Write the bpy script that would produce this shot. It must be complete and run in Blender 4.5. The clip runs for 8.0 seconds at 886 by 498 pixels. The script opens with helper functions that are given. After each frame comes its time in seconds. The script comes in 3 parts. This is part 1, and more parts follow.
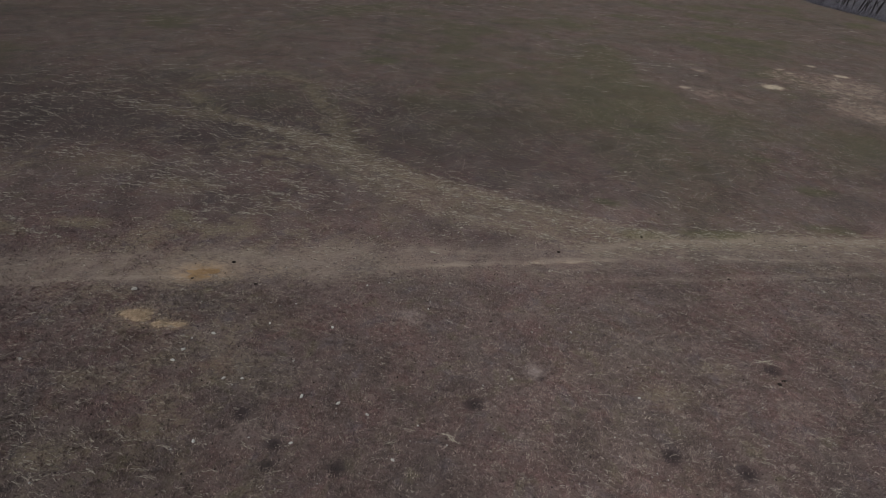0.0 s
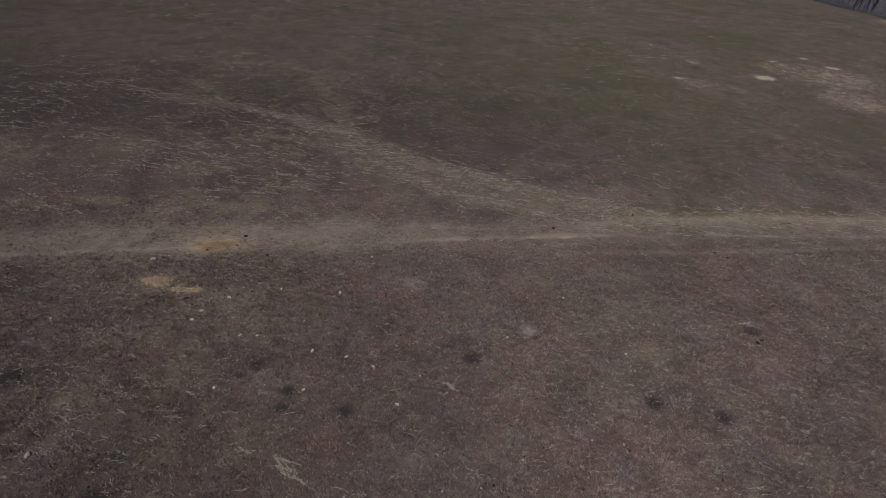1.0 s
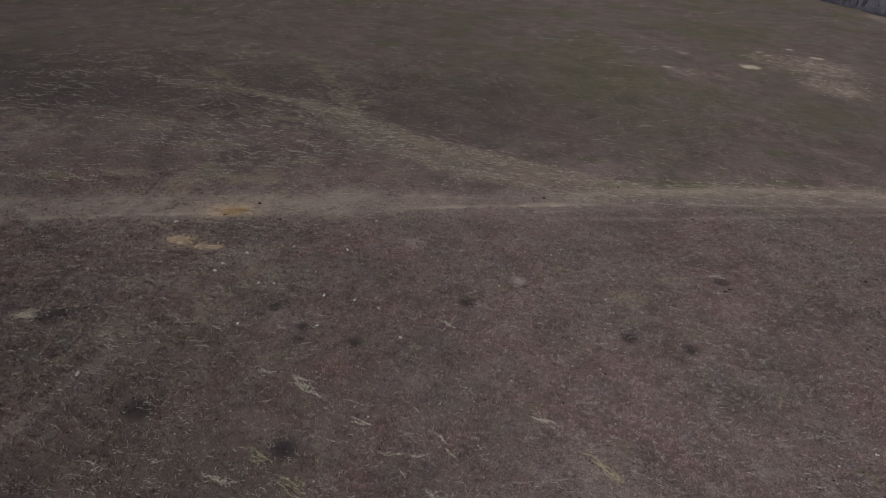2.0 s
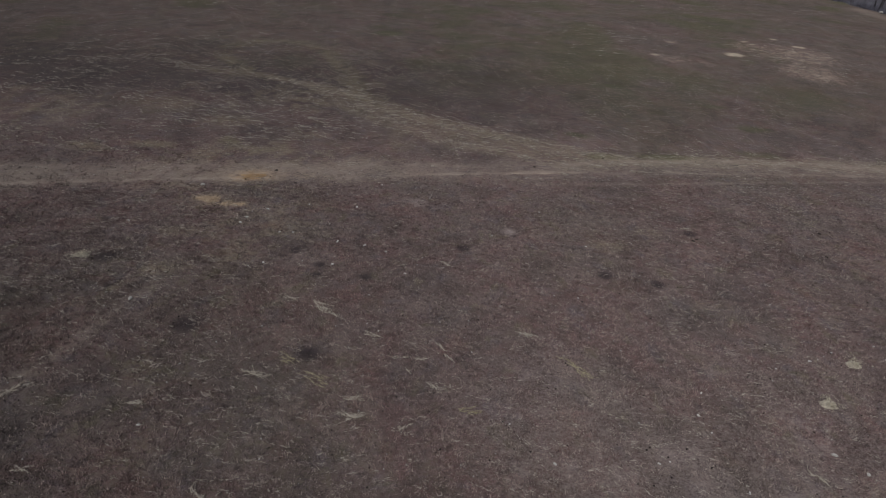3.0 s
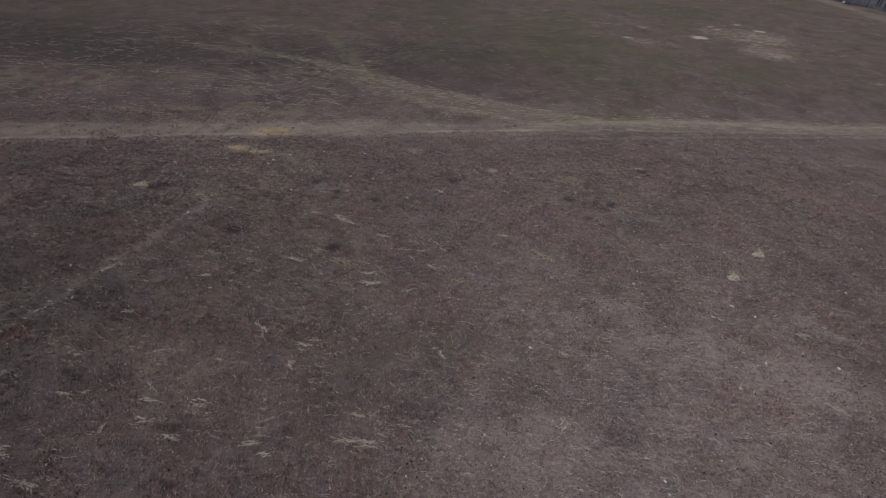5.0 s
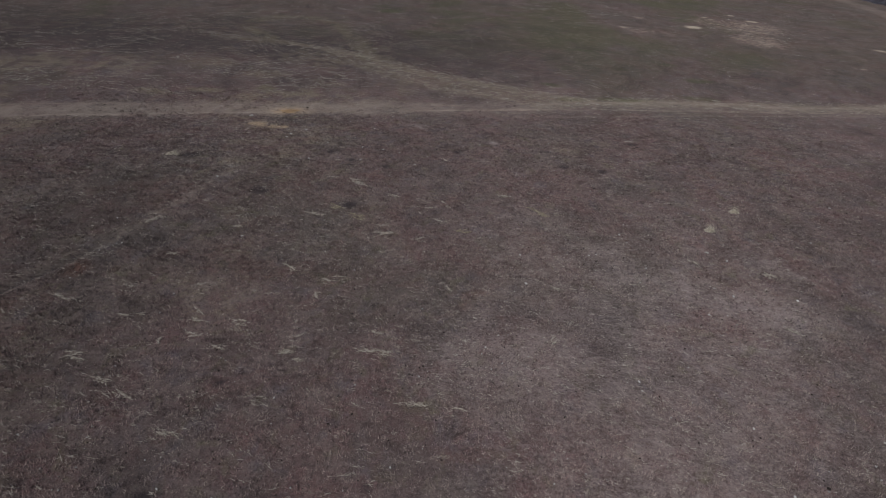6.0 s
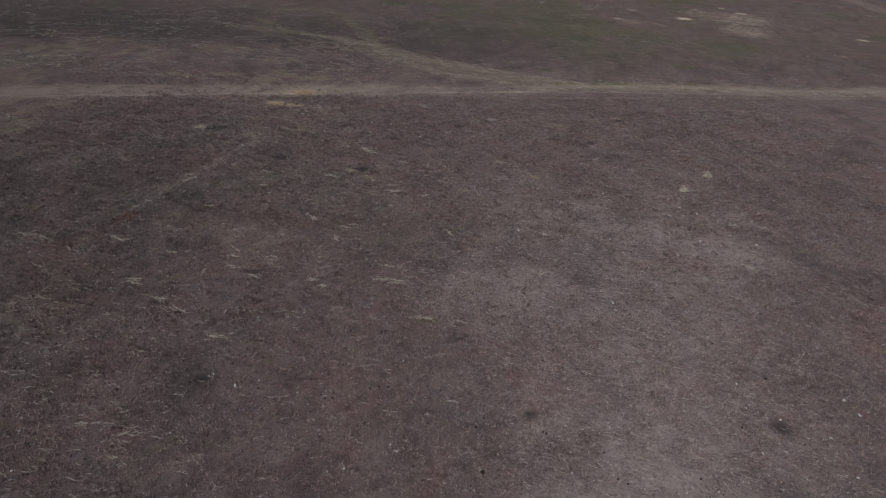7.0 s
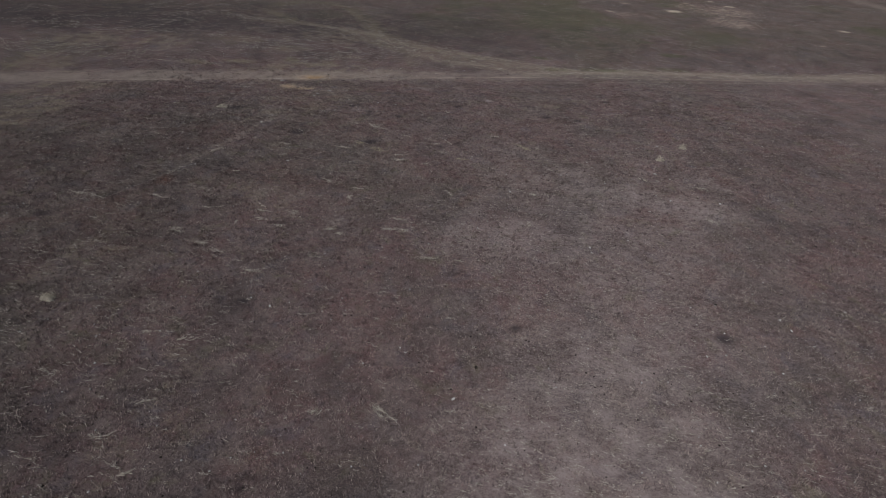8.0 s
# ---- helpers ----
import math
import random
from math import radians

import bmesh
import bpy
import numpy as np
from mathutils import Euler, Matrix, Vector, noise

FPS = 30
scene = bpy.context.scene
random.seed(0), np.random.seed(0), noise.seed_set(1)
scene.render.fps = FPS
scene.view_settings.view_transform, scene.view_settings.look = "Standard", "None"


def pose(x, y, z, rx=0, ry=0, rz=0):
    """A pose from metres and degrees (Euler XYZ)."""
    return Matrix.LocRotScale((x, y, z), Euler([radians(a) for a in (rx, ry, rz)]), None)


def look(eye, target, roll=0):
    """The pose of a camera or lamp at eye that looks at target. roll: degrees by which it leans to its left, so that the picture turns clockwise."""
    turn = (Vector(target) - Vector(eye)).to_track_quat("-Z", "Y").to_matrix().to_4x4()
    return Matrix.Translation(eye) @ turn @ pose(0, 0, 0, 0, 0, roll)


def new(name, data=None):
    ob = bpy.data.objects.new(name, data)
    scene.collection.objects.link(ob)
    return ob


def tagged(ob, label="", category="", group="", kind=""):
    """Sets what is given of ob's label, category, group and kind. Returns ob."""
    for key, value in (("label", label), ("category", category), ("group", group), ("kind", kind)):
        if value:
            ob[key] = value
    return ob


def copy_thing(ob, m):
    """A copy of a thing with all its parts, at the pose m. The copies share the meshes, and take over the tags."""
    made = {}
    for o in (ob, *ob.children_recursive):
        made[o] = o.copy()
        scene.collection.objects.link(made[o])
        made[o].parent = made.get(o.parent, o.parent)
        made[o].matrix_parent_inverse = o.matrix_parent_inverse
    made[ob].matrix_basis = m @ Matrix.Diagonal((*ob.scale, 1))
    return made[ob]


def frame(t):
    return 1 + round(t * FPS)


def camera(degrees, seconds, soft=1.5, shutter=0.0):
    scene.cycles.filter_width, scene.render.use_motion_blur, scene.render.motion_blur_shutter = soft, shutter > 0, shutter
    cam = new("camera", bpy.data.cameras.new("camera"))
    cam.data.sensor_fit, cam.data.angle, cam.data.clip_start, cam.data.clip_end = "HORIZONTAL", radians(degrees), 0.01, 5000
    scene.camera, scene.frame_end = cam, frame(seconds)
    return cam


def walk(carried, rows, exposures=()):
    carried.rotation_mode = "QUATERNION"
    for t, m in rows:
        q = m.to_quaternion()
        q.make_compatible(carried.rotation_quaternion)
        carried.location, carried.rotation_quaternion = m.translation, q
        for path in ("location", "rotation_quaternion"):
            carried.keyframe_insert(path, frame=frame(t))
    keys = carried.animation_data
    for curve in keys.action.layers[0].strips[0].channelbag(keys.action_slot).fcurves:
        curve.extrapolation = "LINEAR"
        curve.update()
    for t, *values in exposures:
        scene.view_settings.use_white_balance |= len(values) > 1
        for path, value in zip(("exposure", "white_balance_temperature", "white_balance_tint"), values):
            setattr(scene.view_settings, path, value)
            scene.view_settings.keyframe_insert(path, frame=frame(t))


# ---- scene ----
cam = camera(77.6, 8.0, soft=0.85)
METRES, EYE, TILT, LEAN, TURN = 54.47, 29.6, 0.0, 0.0, 0.0
ROWS = [
    (0.0, 0.0, 0.0, 0.0, 2.15, -33.27, -3.28),
    (0.5, 0.0012, -0.0303, -0.0068, 2.19, -33.25, -3.25),
    (1.0, 0.0045, -0.0722, -0.0091, 2.21, -33.28, -3.15),
    (2.5, 0.0167, -0.2502, -0.024, 2.14, -33.18, -3.01),
    (3.0, 0.0207, -0.3248, -0.0259, 2.15, -33.23, -2.93),
    (3.5, 0.0234, -0.4002, -0.0282, 2.11, -33.24, -2.9),
    (4.0, 0.026, -0.4662, -0.0278, 1.69, -33.32, -2.94),
    (4.5, 0.026, -0.5191, -0.0282, 1.15, -33.17, -2.9),
    (6.0, 0.0229, -0.7025, -0.042, 1.33, -33.27, -2.61),
    (6.5, 0.0228, -0.7745, -0.0428, 1.44, -33.31, -2.56),
    (7.0, 0.0242, -0.8492, -0.0459, 1.44, -33.33, -2.45),
    (7.5, 0.0264, -0.9245, -0.0436, 1.45, -33.45, -2.36),
    (8.0, 0.0279, -0.9969, -0.0402, 1.46, -33.55, -2.39),
]
# stops, kelvin and tint
EXPOSURES = [(0.0, -1.77, 6130, 11), (2.5, -1.74, 5990, 13), (4.5, -1.66, 5860, 13), (8.0, -1.66, 5800, 13)]
walk(cam, [(t, pose(0, 0, EYE, TILT, LEAN, TURN) @ pose(METRES * x, METRES * y, METRES * z, 90 + pitch, roll, yaw)) for t, x, y, z, yaw, pitch, roll in ROWS], EXPOSURES)


# ---------------------------------------------------------------- light
SUN_HEIGHT, SUN_HEADING = 52.0, 213.0      # degrees up; degrees clockwise from +y
world = bpy.data.worlds.new("sky")
scene.world = world
world.use_nodes = True
wn = world.node_tree.nodes
wl = world.node_tree.links
wn.clear()
sky = wn.new("ShaderNodeTexSky")
sky.sky_type = "NISHITA"
sky.sun_disc = False
sky.sun_elevation = radians(SUN_HEIGHT)
sky.sun_rotation = radians(SUN_HEADING)
back = wn.new("ShaderNodeBackground")
back.inputs["Strength"].default_value = 0.05
wout = wn.new("ShaderNodeOutputWorld")
wl.new(sky.outputs["Color"], back.inputs["Color"])
wl.new(back.outputs["Background"], wout.inputs["Surface"])
sun_data = bpy.data.lights.new("sun", "SUN")
sun_data.energy, sun_data.angle, sun_data.color = 4.7, radians(0.53), (1.0, 0.955, 0.89)
sun = new("sun", sun_data)
s_el, s_az = radians(SUN_HEIGHT), radians(SUN_HEADING)
to_sun = Vector((math.cos(s_el) * math.sin(s_az), math.cos(s_el) * math.cos(s_az), math.sin(s_el)))
sun.matrix_world = look(to_sun * 100, (0, 0, 0))


# ---------------------------------------------------------------- numeric helpers
def smooth(a, b, v):
    u = np.clip((v - a) / (b - a), 0, 1)
    return u * u * (3 - 2 * u)


def lattice(ix, iy, seed):
    h = (ix.astype(np.int64) * 374761393 + iy.astype(np.int64) * 668265263 + seed * 2147483647) & 0xFFFFFFFF
    h = ((h ^ (h >> 13)) * 1274126177) & 0xFFFFFFFF
    h = h ^ (h >> 16)
    return (h & 0xFFFF) / 65535.0


def value_noise(x, y, seed=0):
    ix, iy = np.floor(x), np.floor(y)
    fx, fy = x - ix, y - iy
    fx, fy = fx * fx * (3 - 2 * fx), fy * fy * (3 - 2 * fy)
    a, b = lattice(ix, iy, seed), lattice(ix + 1, iy, seed)
    c, d = lattice(ix, iy + 1, seed), lattice(ix + 1, iy + 1, seed)
    return (a * (1 - fx) + b * fx) * (1 - fy) + (c * (1 - fx) + d * fx) * fy


def fbm(x, y, size, seed=0, octaves=4):
    """Layered noise about 0.5, its widest waves `size` metres long."""
    total, amp, norm = 0.0, 1.0, 0.0
    ca, sa = math.cos(0.6), math.sin(0.6)
    for k in range(octaves):
        total = total + amp * value_noise(x / size + 17.3 * k, y / size - 9.1 * k, seed + k)
        norm += amp
        amp *= 0.55
        size *= 0.47
        x, y = x * ca - y * sa, x * sa + y * ca
    return total / norm


def from_line(x, y, points):
    """Distance from a line through points."""
    best = np.full(np.shape(x), 1e9)
    for (ax, ay), (bx, by) in zip(points[:-1], points[1:]):
        dx, dy = bx - ax, by - ay
        u = np.clip(((x - ax) * dx + (y - ay) * dy) / (dx * dx + dy * dy), 0, 1)
        best = np.minimum(best, np.hypot(x - ax - u * dx, y - ay - u * dy))
    return best


def blob(x, y, cx, cy, rx, ry, turn=0.0):
    """1 in the middle of an ellipse, 0 at its rim and outside."""
    c, s = math.cos(radians(turn)), math.sin(radians(turn))
    u, v = ((x - cx) * c + (y - cy) * s) / rx, (-(x - cx) * s + (y - cy) * c) / ry
    return smooth(1.0, 0.25, np.hypot(u, v))


# ---------------------------------------------------------------- the lie of the land
ROAD = [(-90, 28), (-60, 34.3), (-38.7, 38.9), (-28, 40.7), (-14, 43.4), (-4.5, 45), (5, 45.8), (15.5, 48), (25, 50.1), (32, 51), (40, 51.8), (50, 53), (77, 56), (140, 66)]
ROAD_LOW = [(-90, 26), (-60, 32.2), (-38.2, 37), (-31.1, 38.5), (-19.8, 40.5), (-8.7, 42.7), (1, 44.7), (9.5, 46.2), (15.4, 47.3), (24.7, 48.6), (31, 49.2), (40, 49.9), (48.3, 51), (76, 54.6), (140, 65)]
ROAD_HIGH = [(15.7, 49.5), (20.9, 50.9), (27.4, 52), (32.2, 52.8), (39.5, 53.9), (46, 54.4), (50.4, 54.8), (64.7, 55.4), (77.4, 57.4), (140, 67)]
ROAD_UPPER = [(-60, 37), (-40.5, 40.4), (-27, 42.8), (-18.4, 44.4), (-9.4, 46.4), (-4.8, 46.8), (6, 47.2)]
RUT_LOW = [(12, 43), (20.4, 44.3), (29, 45.2), (38.3, 46.8), (46, 48.1), (80, 54)]
BRANCH = [(34, 52.0), (26, 52.2), (19.4, 53), (13.5, 55), (7.2, 57.2), (4, 58.4), (-2.2, 60.4), (-6.5, 62.1), (-11.3, 65.3), (-15.8, 69.2), (-20.7, 71.1), (-26.3, 73.6), (-31.9, 75.6), (-38, 76.5), (-46, 78)]
STEM = [(-7.4, 60), (-6.8, 56), (-6, 51)]
BRANCH_LOW = [(14, 50.5), (4.5, 52.9), (-0.6, 54.8), (-6.1, 58.2), (-10.7, 62.1), (-14.1, 65)]
ARC = [(-35.3, 78.7), (-41.8, 84), (-42.7, 90.4), (-37, 96), (-29.2, 96.2), (-22.7, 89.6), (-16.6, 77.5), (-14.2, 69.4)]
STREAK = [(-40, -12), (-35, -7.5), (-32.7, -4.8), (-29.1, -0.4), (-27.6, 3), (-26, 6.2), (-24.3, 11.6), (-22.3, 18)]
RIM_TRACK = [(136, 105), (134, 125), (133.6, 140), (134.5, 152), (137.5, 166), (140, 182), (141, 195)]
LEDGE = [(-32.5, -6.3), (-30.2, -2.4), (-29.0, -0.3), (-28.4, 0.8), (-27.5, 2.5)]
DARK_SPOTS = [(7.3, -23.3, 0.55), (22.7, -23.4, 0.85), (-8.6, -37.2, 0.55), (-12.4, -13.7, 0.5), (-36.1, -10.4, 0.9), (-13.5, -21.7, 0.4), (-2.1, -20.6, 0.35), (-5.5, 20.4, 0.95), (2.9, 26.3, 0.8), (-9.7, 21.8, 0.75),
              (-9.7, 20.2, 0.7), (-12.6, 24, 0.75), (15.6, 22.9, 0.8), (20, 21.9, 0.8), (-17.8, 13.1, 1.6), (-8.1, 10.8, 1.2), (-28.6, 21.3, 1.6), (26.1, 31.6, 0.9), (8, 29.3, 0.5)]


def rim_x(y):
    """Where the edge of the plateau runs."""
    return 143.3 - 0.17 * (y - 200)


def rim(x, y):
    """How far a place lies past the edge of the plateau."""
    return x - (rim_x(y) + 5.0 * (fbm(x * 0 + y, y * 0, 40, 5, 2) - 0.5))


def height(x, y):
    d = from_line(x, y, ROAD)
    z = -1.15 * np.exp(-(d / 13.0) ** 2) + 1.1 * smooth(62, 118, y) * smooth(190, 140, y)
    z = z + 0.9 * (fbm(x, y, 55, 11, 3) - 0.5) + 0.25 * (fbm(x, y, 9, 12, 3) - 0.5)
    z = z - 7.0 * smooth(0, 40, rim(x, y)) + 40.0 * smooth(150, 700, rim(x, y))
    return z


def relief(x, y):
    """Hoof-trodden unevenness and wheel ruts."""
    r = 0.10 * (fbm(x, y, 1.3, 21, 3) - 0.5)
    r = r - 0.06 * np.exp(-(from_line(x, y, ROAD_LOW) / 0.4) ** 2) - 0.04 * np.exp(-(from_line(x, y, RUT_LOW) / 0.4) ** 2)
    # a small cut bank, washed out on its lower side
    r = r - 0.30 * np.exp(-(from_line(x, y, LEDGE) / 0.55) ** 2) - 0.15 * blob(x, y, -28.4, -2.6, 2.0, 2.0)
    for cx, cy, rad in DARK_SPOTS:
        near = np.hypot(x - cx, y - cy)
        r = r - 0.08 * np.exp(-(near / (0.7 * rad)) ** 2)
    return r


def ground_z(x, y):
    x, y = np.asarray(x, float), np.asarray(y, float)
    return height(x, y) + relief(x, y)


def masks(x, y):
    """What covers the ground at each place: bare dust, bald earth with sun glare painted in, rusty earth, pale straw,
    chaff, green, darker patches and spots, pale sand, wood floor.
    """
    wob = 1.6 * (fbm(x, y, 5, 31, 3) - 0.5)
    rough = fbm(x, y, 1.1, 34, 3)
    d = from_line(x, y, ROAD) + wob
    low = from_line(x, y, ROAD_LOW) + 0.35 * wob
    worn = 0.25 + 0.95 * smooth(0.34, 0.66, fbm(x * 0.45, y, 4.5, 33, 3))
    dust = (0.30 + 0.17 * smooth(5, -12, x)) * smooth(4.8, 0.8, np.abs(d + 0.5 * wob)) * (0.35 + 1.3 * rough)
    dust = np.maximum(dust, (0.66 - 0.22 * smooth(10, 24, x)) * np.exp(-(low / 0.55) ** 2) * worn * (0.35 + 1.3 * rough))
    dust = np.maximum(dust, 0.50 * smooth(1.5, 0.2, from_line(x, y, ROAD_HIGH) + 0.5 * wob) * (0.25 + 1.5 * rough))
    dust = np.maximum(dust, 0.44 * smooth(1.1, 0.1, from_line(x, y, ROAD_UPPER) + 0.5 * wob) * (0.2 + 1.6 * rough))
    dust = np.maximum(dust, 0.24 * smooth(1.0, 0.1, from_line(x, y, RUT_LOW) + 0.6 * wob) * (0.2 + 1.6 * rough))
    dust = np.maximum(dust, 0.20 * smooth(1.3, 0.1, from_line(x, y, STREAK) + 0.7 * wob) * (0.1 + 1.8 * rough))
    dust = np.maximum(dust, 0.34 * smooth(6.0, 0.5, from_line(x, y, RIM_TRACK) + 2.5 * wob) * (0.35 + fbm(x, y, 8, 37, 3)))
    # the blobs at (18, -12), (12, -36), (12, 5), (7, -10) paint sun glare
    bald_glare = 0.0 * x
    drift_x, drift_y = 9 * (fbm(x, y, 13, 39, 4) - 0.5), 9 * (fbm(x, y, 13, 40, 4) - 0.5)
    for cx, cy, rx, ry, turn, s in ((7.5, 30, 1.4, 1.3, 0, 0.55), (-2.2, 35.6, 2.2, 1.6, 0, 0.42), (23, -1.5, 15, 5.5, -28, 0.43), (16, 4.5, 6, 3, 0, 0.30), (18, -12, 16, 36, -14, 0.28), (12, -36, 14, 20, 0, 0.50), (12, 5, 10, 13, 0, 0.24), (7, -10, 8, 8, 0, 0.34), (31, 2.5, 7, 1.8, -28, 0.37)):
        bald_glare = np.maximum(bald_glare, s * blob(x + min(1.0, rx / 9) * drift_x + 0.5 * wob, y + min(1.0, ry / 9) * drift_y + 0.5 * wob, cx, cy, rx, ry, turn) * (0.1 + 1.8 * fbm(x, y, 1.3, 38, 3)))
    straw = 0.34 * smooth(0.46, 0.72, fbm(x, y, 14, 41, 4)) * smooth(0.36, 0.66, fbm(x, y, 1.6, 42, 3))
    straw = straw * (0.25 + 0.75 * smooth(-5, -25, x - 0.1 * y)) * (1 - 0.7 * smooth(60, 85, y))
    b = np.minimum(from_line(x, y, BRANCH), 0.7 + from_line(x, y, BRANCH_LOW)) + wob
    between = smooth(9.5, 6.5, from_line(x, y, BRANCH) + from_line(x, y, BRANCH_LOW) + wob)
    straw = np.maximum(straw, 0.29 * between * (0.35 + 0.9 * fbm(x, y, 1.5, 47, 3)))
    straw = np.maximum(straw, 0.22 * smooth(1.8, 0.2, from_line(x, y, STEM) + wob) * (0.2 + 1.4 * rough))
    straw = np.maximum(straw, 0.42 * smooth(2.0, 0.3, b) * (0.35 + 0.65 * smooth(-55, -22, x)) * (0.35 + 0.9 * fbm(x, y, 1.5, 43, 3)))
    dust = np.maximum(dust, 0.20 * np.exp(-((np.abs(b - 0.3) - 0.75) / 0.35) ** 2) * smooth(-40, -15, x) * (0.2 + 1.6 * rough))
    straw = np.maximum(straw, 0.30 * smooth(2.6, 0.4, from_line(x, y, ARC) + wob) * smooth(0.3, 0.7, fbm(x, y, 1.1, 44, 3)))
    straw = np.maximum(straw, 0.36 * smooth(3.2, 0.5, np.abs(from_line(x, y, ROAD_HIGH) + wob)) * (0.35 + 0.9 * fbm(x, y, 1.5, 45, 3)))
    for cx, cy, rx, ry, turn, s in ((-28, 49.5, 3, 1.6, 0, 0.45), (-37.3, 46.7, 4.5, 1.4, 0, 0.6), (-45, 45, 4, 1.6, 0, 0.5), (-30, 56, 6, 3, 0, 0.3), (-41, 60, 7, 4, 0, 0.3), (-18, 52.5, 3, 1.5, 10, 0.35), (-24.5, 26.1, 3, 1.6, 0, 0.4), (17.3, 28.3, 3, 2, 0, 0.4), (21.7, 31.2, 2.5, 1.5, 0, 0.3), (-22.9, 20.2, 3, 2, 0, 0.35)):
        straw = np.maximum(straw, s * blob(x + wob, y + wob, cx, cy, rx, ry, turn) * (0.3 + fbm(x, y, 1.2, 46, 3)))
    green = 0.5 * smooth(0.52, 0.76, fbm(x, y, 16, 51, 5)) * (0.35 + 0.65 * smooth(45, 100, y))
    green = green + (0.20 + 0.08 * smooth(0, 40, x)) * smooth(48, 90, y) * (0.3 + 1.2 * fbm(x, y, 22, 53, 4)) + 0.18 * smooth(-12, -30, x) * smooth(30, 10, y) * (0.2 + 1.4 * fbm(x, y, 10, 54, 4))
    green = np.maximum(green, 0.4 * smooth(4.0, 0.8, from_line(x, y, ARC) + wob))
    for cx, cy, rx, ry, s in ((-14, 108, 5, 4, 0.9), (29.5, 82, 4, 2.2, 1.0), (48, 66, 4, 2, 0.8), (44, 74, 5, 2, 0.7), (19, 59, 3, 1.2, 0.8), (8.8, 123, 16, 10, 0.4), (-27.9, 49.5, 2.2, 1.6, 0.5), (3, 81.5, 5, 2, 0.6), (31, 54, 7, 1.8, 0.9), (22, 52.6, 4, 1.4, 0.8), (45, 57, 6, 1.6, 0.6), (-28, 84, 8, 8, 0.45), (34, 70, 4, 2, 0.6), (21, 122, 9, 9, 0.45), (62, 108.5, 6, 1.6, 0.7), (50, 90, 10, 6, 0.4)):
        green = np.maximum(green, s * blob(x + wob, y + wob, cx, cy, rx, ry))
    # darker tone in patches, beyond the track and at the left below it
    dark = 0.36 * smooth(0.52, 0.80, fbm(x, y, 7, 61, 5)) * (1 - 0.6 * smooth(45, 80, y)) + (0.20 * smooth(54, 68, y) - 0.10 * smooth(76, 100, y) + (0.36 - 0.22 * smooth(76, 100, y)) * smooth(46, 70, y) * smooth(35, -5, x)) * (0.70 + 0.4 * fbm(x, y, 20, 62, 4))
    dark = np.maximum(dark, 0.42 * smooth(0.34, 0.66, fbm(x, y, 11, 63, 4)) * smooth(-4, -26, x) * smooth(30, 8, y))
    spot = 0.0 * x
    for cx, cy, rad in DARK_SPOTS:
        spot = np.maximum(spot, 0.85 * smooth(1.25, 0.25, (np.hypot(x - cx, (y - cy) * 1.15) + 0.25 * wob) / rad))
    # a darker line along the cut bank
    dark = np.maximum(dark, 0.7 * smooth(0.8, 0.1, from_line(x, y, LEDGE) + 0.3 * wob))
    sand = 0.0 * x
    for cx, cy, rx, ry, turn, s in ((61.9, 109.2, 2.9, 2.5, -8, 1.0), (9.1, 45.9, 1.4, 0.45, 10, 0.8), (13.4, 46.6, 2.6, 0.45, 10, 0.7), (-4, 44.2, 3.0, 0.4, 10, 0.55), (50.6, 117.9, 2.2, 1.8, 0, 0.45), (81.9, 121.0, 2.2, 1.6, -30, 1.0), (78.8, 128.0, 1.7, 1.2, 0, 0.9), (69.9, 123.6, 1.2, 1.0, 0, 1.0), (71.0, 120.9, 1.0, 0.8, 0, 0.95), (77, 112, 12, 12, -60, 0.44), (73, 98.5, 10, 8, -75, 0.42), (48, 102, 9, 3.5, -20, 0.35), (43.2, 105, 1.5, 1.3, 0, 0.8), (70, 117, 9, 8, 0, 0.36), (100, 94.5, 2.4, 1.3, -15, 0.8), (86, 79, 2.2, 0.7, -25, 0.5), (92, 86, 3, 0.8, -20, 0.35)):
        edge = 0.5 if s < 0.5 else 0.15
        sand = np.maximum(sand, s * blob(x + edge * 2 * wob, y + edge * 2 * wob, cx, cy, rx * 1.15, ry * 1.15, turn) * (1 - edge + 2.4 * edge * (fbm(x, y, 1.8, 71, 3) - 0.1)))
    rust = 0.65 * np.maximum(blob(x + 0.6 * wob, y + 0.6 * wob, -28.5, -2.4, 1.7, 1.9), 0.6 * blob(x + wob, y + wob, -31.5, -7.5, 2.2, 2.0)) * (0.3 + 1.2 * rough)
    wood = smooth(4, 16, rim(x, y))
    chaff = 0.9 * np.maximum(blob(x + 0.6 * wob, y + 0.4 * wob, -22.0, 40.6, 4.0, 2.3, 8), 0.45 * blob(x + wob, y + wob, -19.8, 41.0, 2.4, 1.0, 8)) * smooth(0.15, 0.55, rough)
    chaff = np.maximum(chaff, 0.16 * blob(x + wob, y + wob, -20.5, 41.0, 10, 2.4, 6) * (0.3 + 1.4 * rough))
    chaff = np.maximum(chaff, 0.40 * np.maximum(blob(x + wob, y + wob, -24.2, 33.5, 2.4, 1.6, -15), blob(x + wob, y + wob, -21.2, 32.6, 2.4, 1.0, -5)))
    return dict(spot=spot, rust=rust, chaff=chaff, dust=dust, bald_glare=bald_glare, straw=straw, green=green, dark=dark, sand=sand, wood=wood)


